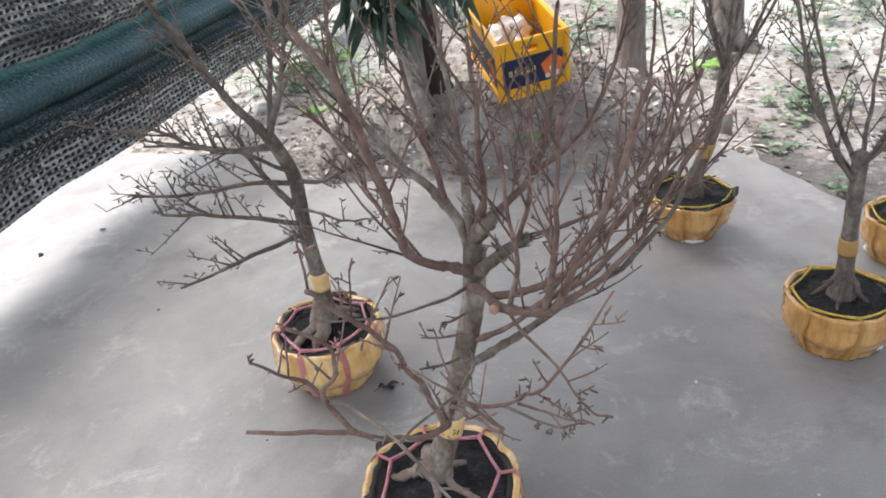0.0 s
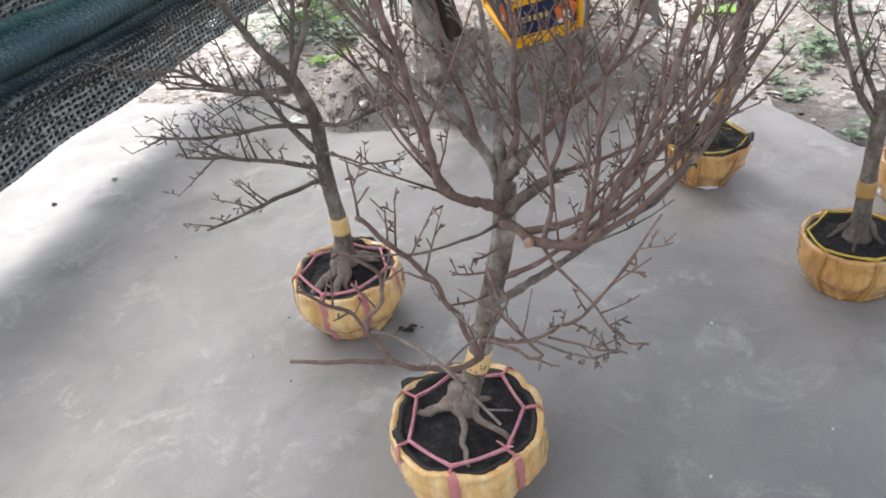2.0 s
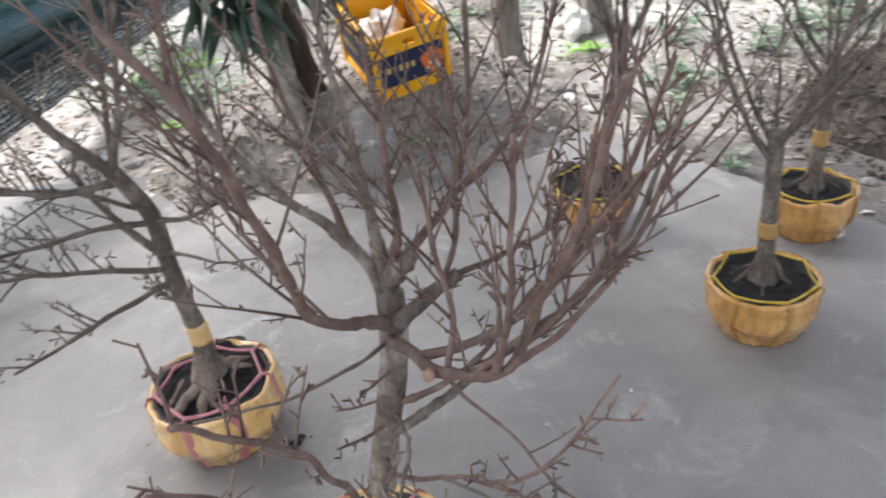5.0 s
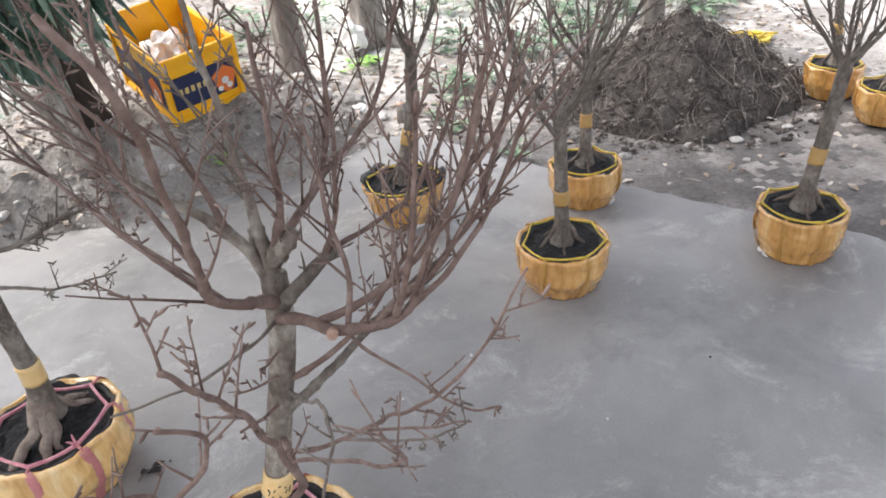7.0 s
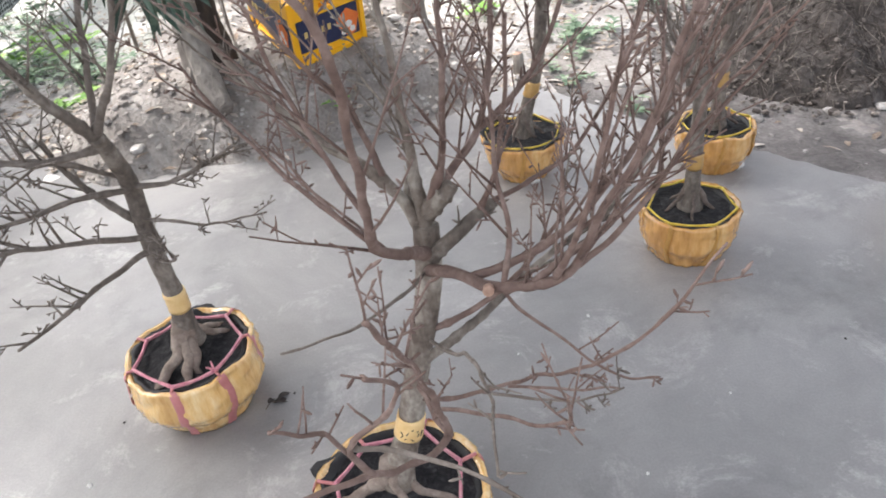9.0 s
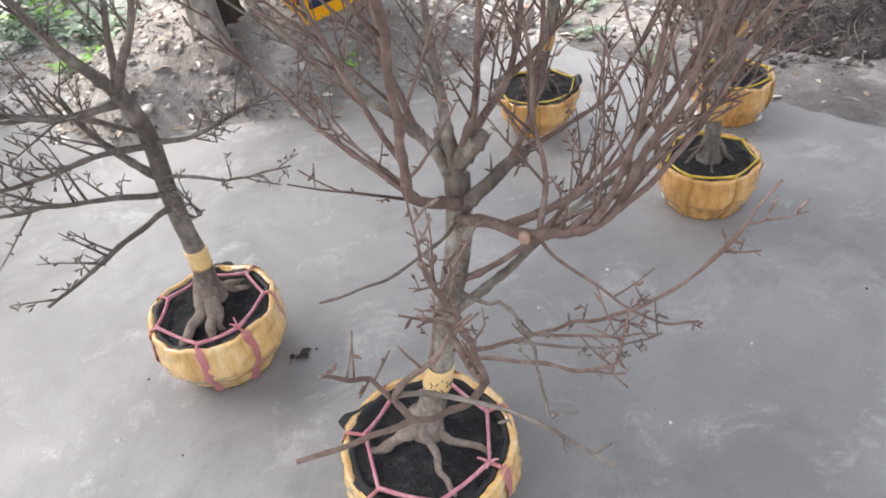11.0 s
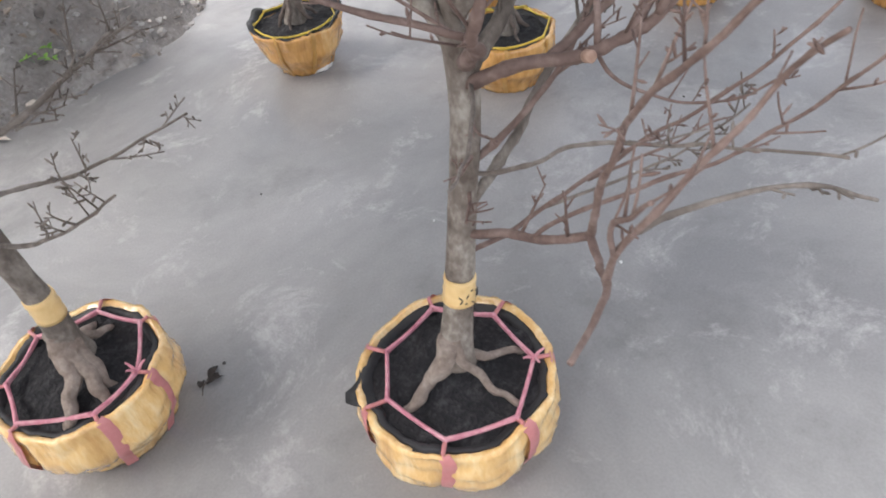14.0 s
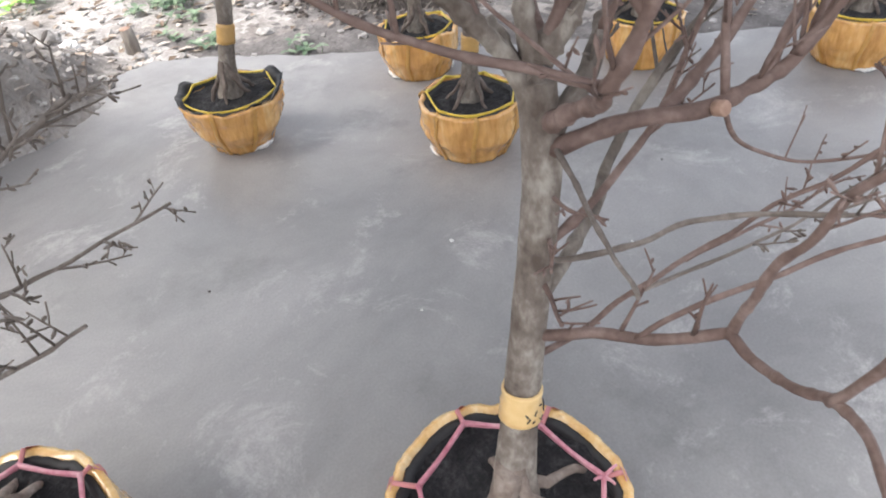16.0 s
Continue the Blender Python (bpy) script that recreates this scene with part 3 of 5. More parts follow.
            g.part("base_film", FILM, root, "crumpled white film at the foot", smooth=False)
    if cord is PINK:
        g = Geo()
        a, p = nodes[1]
        for k in range(3):
            d = Vector((rnd.uniform(-1, 1), rnd.uniform(-1, 1), 0.9)).normalized()
            line = spline([p, p + d * 0.02, p + d * 0.035 + Vector((0, 0, -0.006))], 4)
            g.tube(line, taper(len(line), 0.004, 0.002), 5)
        g.part("knot", cord, ring)
    return body


def shoots(g, rnd, line, r_line, count, lo, hi, length, up=0.7, spread=0.8, depth=1, r0=0.0045, sub=4, bud=True, out=None):
    """Side shoots along a limb: each a thin bent twig with short spurs and buds."""
    n = len(line)
    for k in range(count):
        t = lo + (hi - lo) * (k + rnd.random()) / count
        i = min(n - 2, int(t * (n - 1)))
        p = line[i].lerp(line[i + 1], t * (n - 1) - i)
        tang = (line[i + 1] - line[i]).normalized()
        d = unit(rnd)
        d = (d - tang * d.dot(tang)).normalized()
        d = (tang * 0.55 + d * spread + Vector((0, 0, up)) + (out * 0.35 if out else Vector())).normalized()
        ln = length * rnd.uniform(0.45, 1.15)
        pts, q = [p], p
        steps = max(3, int(ln / 0.045))
        for s in range(steps):
            d = (d + unit(rnd) * 0.09 + Vector((0, 0, up * 0.10))).normalized()
            q = q + d * (ln / steps)
            pts.append(q)
        rr = min(r0 * (0.6 + ln / length * 0.5), r_line[i] * 0.7)
        g.tube(pts, taper(len(pts), rr, max(0.0011, rr * 0.3)), 5 if rr > 0.003 else 4)
        if depth > 0:
            shoots(g, rnd, pts, taper(len(pts), rr, rr * 0.3), sub, 0.2, 0.98, length * 0.27, up * 0.6, 0.8, depth - 1, r0 * 0.6, max(1, sub - 2), bud)
        if bud:
            for s in range(1, len(pts) - 1):
                if rnd.random() < 0.6:
                    e = (unit(rnd) + d * 0.7).normalized()
                    b = rnd.uniform(0.004, 0.012)
                    g.tube([pts[s], pts[s] + e * b, pts[s] + e * b * 1.5], [0.0014, 0.0021, 0.0008], 4)


def limb(root, rnd, points, r0, r1, material, twigs=8, length=0.26, up=0.7, lo=0.25, out=None, spread=0.8, cut=None, depth=1, sub=3, wander=0.006, name="limb", r_twig=0.0032):
    line = spline(points, 7)
    n = len(line)
    for i in range(1, n):
        line[i] = line[i] + Vector((noise.noise(line[i] * 14), noise.noise(line[i] * 14 + Vector((5, 0, 0))), noise.noise(line[i] * 14 + Vector((0, 7, 0))))) * wander
    radii = [r * (1 + 0.16 * noise.noise(p * 40) + (0.25 if rnd.random() < 0.10 else 0)) for r, p in zip(taper(n, r0, r1, 0.8), line)]
    g = Geo()
    g.tube(line, radii, 9 if r0 > 0.009 else 7)
    ob = g.part(name, material, root)
    if twigs:
        g = Geo()
        shoots(g, rnd, line, radii, twigs if twigs < 8 else round(twigs * 0.8), lo, 1.0, length, up, spread, depth, r_twig, sub, True, out)
        tagged(g.part("twig_spray", material, ob, "thin budding twigs"), kind="stuff")
    if cut:
        g = Geo()
        p, d, r = Vector(cut[0]), Vector(cut[1]).normalized(), cut[2]
        g.tube([p - d * 0.012, p, p + d * 0.0015], [r, r, r * 0.9], 10)
        g.part("cut_stub", CUTWOOD, ob, "pale sawn branch stub")
    return ob


def trunk(root, rnd, points, r0, r1, band_z, band_h, h_soil, roots=5, material=BARK, band=BAND, root_turn=0.0, ink=False, reach=0.12, ways=None, flare=0.055, thick=(0.62,), root_bark=ROOTB):
    line = spline(points, 10)
    n = len(line)
    radii = []
    for i, p in enumerate(line):
        r = r0 + (r1 - r0) * i / (n - 1)
        r *= 1 + 0.75 * math.exp(-(p.z - h_soil) / flare) if p.z > h_soil else 1.75
        radii.append(r * (1 + 0.06 * noise.noise(p * 25) + 0.04 * noise.noise(p * 60)))
    g = Geo()
    g.tube(line, radii, 16)
    body = g.part("trunk", material, root, "grey-brown bark with pale lichen")
    # the tape band, a sleeve close round the trunk
    def at(z):
        k = min(range(n - 1), key=lambda j: abs((line[j].z + line[j + 1].z) / 2 - z))
        f = (z - line[k].z) / max(1e-6, line[k + 1].z - line[k].z)
        return line[k].lerp(line[k + 1], f), radii[k] + (radii[k + 1] - radii[k]) * f
    zs = [band_z - band_h / 2 + band_h * k / 6 for k in range(7)]
    pr = [at(z) for z in zs]
    g = Geo()
    g.tube([pr[0][0]] + [p for p, _ in pr] + [pr[-1][0]], [pr[0][1] * 0.95] + [r * 1.03 + 0.0025 + 0.001 * math.sin(9 * k) for k, (_, r) in enumerate(pr)] + [pr[-1][1] * 0.95], 20)
    sleeve = g.part("tape_band", band, root, "yellow tape band round the trunk")
    if ink:
        g = Geo()
        p, r = at(band_z)
        for k in range(5):
            a = -2.3 + 0.34 * k
            for m_ in range(2):
                z = band_z + rnd.uniform(-0.016, 0.016)
                q, rr = at(z)
                rr = rr * 1.03 + 0.005
                aa = a + rnd.uniform(-0.1, 0.1)
                e = Vector((rr * math.cos(aa), rr * math.sin(aa), 0))
                f2 = Vector((rr * math.cos(aa + 0.14), rr * math.sin(aa + 0.14), rnd.choice((0.0, 0.007, -0.007))))
                g.tube([q + e, q + f2], [0.0011, 0.0011], 5)
        g.part("marker_bars", INK, sleeve, "short black marker strokes")
    base = line[0]
    for k in range(len(ways) if ways else roots):
        a = root_turn + 2 * math.pi * k / roots + rnd.uniform(-0.3, 0.3)
        d = Vector((math.cos(a), math.sin(a), 0))
        ln = reach * rnd.uniform(0.75, 1.2)
        if ways:
            d = Vector((*ways[k], 0))
            ln = d.length
            d.normalize()
        s = Vector((-d.y, d.x, 0)) * rnd.uniform(-0.4, 0.4) * ln
        c = Vector((at(h_soil + 0.03)[0].x, at(h_soil + 0.03)[0].y, 0))
        pts = [c + d * r0 * 0.3 + Vector((0, 0, h_soil + 0.105)), c + d * r0 * 1.0 + Vector((0, 0, h_soil + 0.055)), c + d * (r0 * 1.2 + ln * 0.28) + s * 0.5 + Vector((0, 0, h_soil + 0.018)), c + d * ln * 0.85 + s + Vector((0, 0, h_soil)), c + d * ln * 1.15 + s * 1.4 + Vector((0, 0, h_soil - 0.03))]
        g = Geo()
        ln2 = spline(pts, 5)
        ln2 = [p + Vector((noise.noise(p * 28), noise.noise(p * 28 + Vector((4, 0, 0))), 0.3 * noise.noise(p * 28 + Vector((0, 6, 0))))) * 0.013 * min(1.0, i / 8) for i, p in enumerate(ln2)]
        w = thick[k % len(thick)]
        rad = taper(len(ln2), r0 * w, r0 * (0.10 + w * 0.25), 0.8)
        g.tube(ln2, [r * (1 + 0.25 * noise.noise(p * 50) + 0.22 * noise.noise(p * 22)) for r, p in zip(rad, ln2)], 9)
        g.part("root", root_bark, root)
    return body


def main_tree():
    o = Vector((0.205, 1.685, 0))
    rnd = random.Random(11)
    root = thing("potted_tree", o, "bare budding tree with spreading reddish limbs in a pale tape-wrapped pot", "potted tree", "potted trees")
    H = 0.20
    pot(root, rnd, 0.190, 0.197, 0.140, H, WRAP_PALE, PINK, STRAP_PINK, 7, radians(-92), 0.012, flap=radians(152), inset=(0.72, 0.86), strap_w=0.026)

    def L(*pts):
        return [Vector(p) - o for p in pts]

    trunk(root, rnd, L((0.206, 1.674, 0.236), (0.218, 1.680, 0.285), (0.251, 1.692, 0.379), (0.285, 1.700, 0.52), (0.33, 1.712, 0.70), (0.342, 1.728, 0.82)), 0.0245, 0.0235, 0.385, 0.05, H, 5, ink=True, flare=0.085, thick=(0.92, 0.44, 0.52, 0.45), ways=((-0.118, 0.022), (-0.022, -0.122), (0.108, -0.062), (0.03, 0.09)))
    # left limb: an elbow, then straight up
    limb(root, rnd, L((0.337, 1.72, 0.77), (0.305, 1.655, 0.822), (0.280, 1.618, 0.850), (0.253, 1.598, 0.882), (0.247, 1.558, 0.985), (0.250, 1.50, 1.12), (0.240, 1.45, 1.24), (0.205, 1.42, 1.33)), 0.0112, 0.004, TWIG, 14, 0.24, 0.7, 0.3, r_twig=0.0027)
    limb(root, rnd, L((0.256, 1.605, 0.880), (0.19, 1.68, 0.915), (0.13, 1.75, 0.95), (0.06, 1.82, 1.02), (0.0, 1.87, 1.11)), 0.0055, 0.0025, TWIG, 6, 0.14, 0.5, 0.3, r_twig=0.0025)
    limb(root, rnd, L((0.250, 1.57, 0.95), (0.215, 1.60, 1.02), (0.18, 1.62, 1.12), (0.15, 1.63, 1.24)), 0.0052, 0.0025, TWIG, 7, 0.16, 0.6, 0.3, r_twig=0.0025)
    # upper left arm, rising to the back
    limb(root, rnd, L((0.338, 1.730, 0.79), (0.315, 1.752, 0.855), (0.270, 1.768, 0.910), (0.215, 1.785, 0.962), (0.155, 1.805, 1.02), (0.10, 1.83, 1.085), (0.05, 1.845, 1.17)), 0.0135, 0.004, BARK, 13, 0.26, 0.75, 0.35, r_twig=0.0027)
    limb(root, rnd, L((0.285, 1.763, 0.895), (0.262, 1.79, 0.99), (0.235, 1.81, 1.10), (0.215, 1.82, 1.24)), 0.0068, 0.003, TWIG, 9, 0.18, 0.7, 0.25, r_twig=0.0025)
    # upright leaders
    limb(root, rnd, L((0.342, 1.728, 0.79), (0.340, 1.737, 0.88), (0.332, 1.742, 0.96), (0.325, 1.745, 1.10), (0.315, 1.75, 1.28)), 0.0145, 0.0035, BARK, 11, 0.2, 0.7, 0.35, r_twig=0.0026)
    limb(root, rnd, L((0.355, 1.722, 0.86), (0.375, 1.70, 0.95), (0.385, 1.66, 1.08), (0.39, 1.63, 1.25)), 0.0085, 0.0035, TWIG, 11, 0.2, 0.7, 0.25, r_twig=0.0026)
    limb(root, rnd, L((0.352, 1.725, 0.85), (0.40, 1.77, 0.885), (0.45, 1.80, 0.935), (0.49, 1.825, 1.05), (0.51, 1.85, 1.24)), 0.0098, 0.0038, TWIG, 12, 0.22, 0.7, 0.3, r_twig=0.0026)
    limb(root, rnd, L((0.455, 1.803, 0.94), (0.53, 1.80, 1.0), (0.60, 1.80, 1.12), (0.64, 1.80, 1.28)), 0.0062, 0.003, TWIG, 9, 0.2, 0.7, 0.3, r_twig=0.0025)
    # the knot of old cuts above the fork
    limb(root, rnd, L((0.345, 1.727, 0.84), (0.368, 1.716, 0.870), (0.392, 1.712, 0.900)), 0.0175, 0.0135, BARK, 3, 0.06, 0.5, 0.3, depth=0, name="old_cut")
    limb(root, rnd, L((0.336, 1.735, 0.82), (0.330, 1.765, 0.850), (0.327, 1.785, 0.885)), 0.0150, 0.0115, BARK, 2, 0.06, 0.5, 0.3, depth=0, name="old_cut")
    # the thick dark arm with a sawn end, and the limbs that rise from it
    limb(root, rnd, L((0.338, 1.712, 0.765), (0.378, 1.690, 0.812), (0.415, 1.695, 0.838), (0.452, 1.709, 0.850)), 0.0135, 0.0098, BARK_DARK, 3, 0.07, 0.5, 0.4, depth=0, cut=((0.454 - o.x, 1.710 - o.y, 0.851), (0.9, 0.2, 0.2), 0.0085))
    limb(root, rnd, L((0.445, 1.706, 0.850), (0.52, 1.72, 0.868), (0.60, 1.735, 0.91), (0.67, 1.75, 1.0), (0.72, 1.76, 1.12)), 0.0052, 0.0025, TWIG, 8, 0.16, 0.7, 0.35, r_twig=0.0025)
    limb(root, rnd, L((0.43, 1.70, 0.848), (0.455, 1.68, 0.92), (0.47, 1.66, 1.03), (0.475, 1.64, 1.18)), 0.0058, 0.0028, TWIG, 9, 0.18, 0.7, 0.3, r_twig=0.0025)
    # the limb with the sawn stub
    limb(root, rnd, L((0.334, 1.702, 0.745), (0.368, 1.63, 0.782), (0.412, 1.562, 0.796), (0.46, 1.53, 0.808), (0.515, 1.500, 0.842), (0.545, 1.480, 0.930), (0.60, 1.465, 1.06), (0.65, 1.46, 1.22)), 0.0120, 0.0040, TWIG, 12, 0.26, 0.8, 0.42, cut=((0.405 - o.x, 1.541 - o.y, 0.806), (-0.3, -1, 0.35), 0.0090), r_twig=0.0027)
    limb(root, rnd, L((0.385, 1.60, 0.79), (0.47, 1.59, 0.815), (0.57, 1.57, 0.90), (0.66, 1.565, 1.04), (0.72, 1.56, 1.20)), 0.0080, 0.0033, TWIG, 11, 0.24, 0.8, 0.32, r_twig=0.0026)
    limb(root, rnd, L((0.50, 1.508, 0.832), (0.515, 1.47, 0.92), (0.53, 1.43, 1.05), (0.54, 1.40, 1.2)), 0.0062, 0.0028, TWIG, 9, 0.18, 0.7, 0.3, r_twig=0.0025)
    limb(root, rnd, L((0.43, 1.55, 0.80), (0.445, 1.57, 0.88), (0.435, 1.58, 0.99), (0.43, 1.58, 1.12)), 0.0055, 0.0025, TWIG, 8, 0.16, 0.6, 0.3, r_twig=0.0025)
    limb(root, rnd, L((0.465, 1.528, 0.81), (0.545, 1.52, 0.875), (0.625, 1.515, 0.97), (0.69, 1.51, 1.10)), 0.0068, 0.003, TWIG, 9, 0.2, 0.8, 0.35, r_twig=0.0025)
    limb(root, rnd, L((0.515, 1.500, 0.842), (0.585, 1.505, 0.90), (0.655, 1.50, 0.99), (0.715, 1.49, 1.13)), 0.0060, 0.0028, TWIG, 8, 0.2, 0.8, 0.35, r_twig=0.0025)
    # right limb from low on the trunk
    limb(root, rnd, L((0.285, 1.70, 0.53), (0.345, 1.682, 0.585), (0.400, 1.675, 0.630), (0.465, 1.69, 0.675), (0.55, 1.67, 0.757), (0.645, 1.64, 0.860), (0.72, 1.66, 0.98), (0.77, 1.67, 1.11)), 0.0112, 0.003, BARK_DARK, 9, 0.22, 0.8, 0.45, r_twig=0.0025)
    limb(root, rnd, L((0.31, 1.705, 0.605), (0.37, 1.67, 0.650), (0.43, 1.645, 0.705), (0.50, 1.63, 0.79), (0.57, 1.62, 0.89)), 0.0075, 0.003, TWIG, 6, 0.14, 0.6, 0.5, r_twig=0.0025)
    # low right spray of fine twigs
    limb(root, rnd, L((0.272, 1.69, 0.45), (0.33, 1.65, 0.475), (0.391, 1.61, 0.52), (0.45, 1.50, 0.65), (0.505, 1.37, 0.79), (0.550, 1.295, 0.915), (0.602, 1.270, 1.035)), 0.0058, 0.0014, TWIG, 9, 0.06, 0.3, 0.45, sub=2, r_twig=0.0018)
    limb(root, rnd, L((0.43, 1.56, 0.575), (0.51, 1.49, 0.62), (0.575, 1.425, 0.662)), 0.0034, 0.0016, TWIG, 5, 0.05, 0.2, 0.3, depth=0, r_twig=0.0016)
    limb(root, rnd, L((0.391, 1.61, 0.52), (0.46, 1.53, 0.57), (0.53, 1.44, 0.64), (0.56, 1.39, 0.71)), 0.0034, 0.0015, TWIG_GREY, 6, 0.06, 0.4, 0.4, depth=1, sub=2, r_twig=0.0016)
    # short spurs low on the trunk
    limb(root, rnd, L((0.300, 1.690, 0.575), (0.262, 1.655, 0.585), (0.225, 1.620, 0.600)), 0.0042, 0.002, TWIG, 4, 0.05, 0.3, 0.3, depth=0, r_twig=0.0017)
    limb(root, rnd, L((0.312, 1.692, 0.635), (0.270, 1.662, 0.650), (0.235, 1.640, 0.662)), 0.0036, 0.0018, TWIG, 4, 0.05, 0.3, 0.3, depth=0, r_twig=0.0017)
    limb(root, rnd, L((0.322, 1.692, 0.69), (0.300, 1.655, 0.70), (0.285, 1.625, 0.715)), 0.0034, 0.0018, TWIG, 3, 0.04, 0.3, 0.3, depth=0, r_twig=0.0017)
    # the limb towards the open side: elbow, then a long low branch and a rising one
    limb(root, rnd, L((0.283, 1.69, 0.49), (0.293, 1.60, 0.535), (0.304, 1.52, 0.565), (0.308, 1.464, 0.605)), 0.0088, 0.0066, TWIG, 2, 0.10, 0.4, 0.4)
    limb(root, rnd, L((0.308, 1.466, 0.603), (0.282, 1.432, 0.607), (0.235, 1.385, 0.641), (0.193, 1.352, 0.692), (0.150, 1.326, 0.716), (0.10, 1.303, 0.728), (0.044, 1.284, 0.744)), 0.0064, 0.0034, TWIG, 0, 0.10, 0.3, 0.5)
    limb(root, rnd, L((0.193, 1.352, 0.692), (0.178, 1.338, 0.752), (0.156, 1.328, 0.806), (0.132, 1.292, 0.862), (0.112, 1.260, 0.908)), 0.0046, 0.0022, TWIG, 5, 0.08, 0.3, 0.4, depth=0, r_twig=0.0018)
    limb(root, rnd, L((0.308, 1.464, 0.605), (0.304, 1.457, 0.643), (0.293, 1.438, 0.712), (0.277, 1.405, 0.795), (0.260, 1.375, 0.872), (0.248, 1.316, 0.950), (0.236, 1.245, 1.042)), 0.0064, 0.0032, TWIG, 7, 0.11, 0.45, 0.45, r_twig=0.0022)
    # fine loose whips
    limb(root, rnd, L((0.335, 1.70, 0.75), (0.27, 1.63, 0.752), (0.19, 1.56, 0.765), (0.10, 1.49, 0.81)), 0.004, 0.0018, TWIG_GREY, 0)
    limb(root, rnd, L((0.425, 1.55, 0.80), (0.452, 1.542, 0.755), (0.498, 1.527, 0.712), (0.540, 1.475, 0.690), (0.575, 1.420, 0.700), (0.605, 1.370, 0.735)), 0.0036, 0.0016, TWIG, 4, 0.08, 0.5, 0.4, depth=0, r_twig=0.0018)
    limb(root, rnd, L((0.31, 1.695, 0.598), (0.327, 1.66, 0.605), (0.345, 1.60, 0.64), (0.363, 1.535, 0.692), (0.37, 1.46, 0.725), (0.366, 1.39, 0.755), (0.355, 1.30, 0.80), (0.335, 1.195, 0.845)), 0.0048, 0.0018, TWIG_GREY, 5, 0.07, 0.6, 0.45, depth=0, r_twig=0.0018)
    limb(root, rnd, L((0.296, 1.56, 0.55), (0.33, 1.50, 0.61), (0.375, 1.43, 0.665), (0.43, 1.35, 0.72), (0.445, 1.29, 0.79), (0.42, 1.22, 0.89), (0.41, 1.185, 0.95)), 0.0042, 0.0018, TWIG, 7, 0.07, 0.5, 0.45, depth=0, r_twig=0.0018)
    # the reddish limb that rises from the long low branch, and its long side twig
    limb(root, rnd, L((0.193, 1.354, 0.687), (0.178, 1.335, 0.755), (0.189, 1.30, 0.826), (0.219, 1.279, 0.868), (0.24, 1.258, 0.914), (0.248, 1.234, 0.964), (0.225, 1.195, 1.028)), 0.0048, 0.0024, TWIG, 5, 0.08, 0.4, 0.4, depth=0, r_twig=0.0018)
    limb(root, rnd, L((0.183, 1.318, 0.790), (0.225, 1.300, 0.800), (0.272, 1.265, 0.810), (0.340, 1.212, 0.797), (0.405, 1.172, 0.757)), 0.0042, 0.0022, TWIG_GREY, 4, 0.05, 0.4, 0.5, depth=0, r_twig=0.0018)
    return root


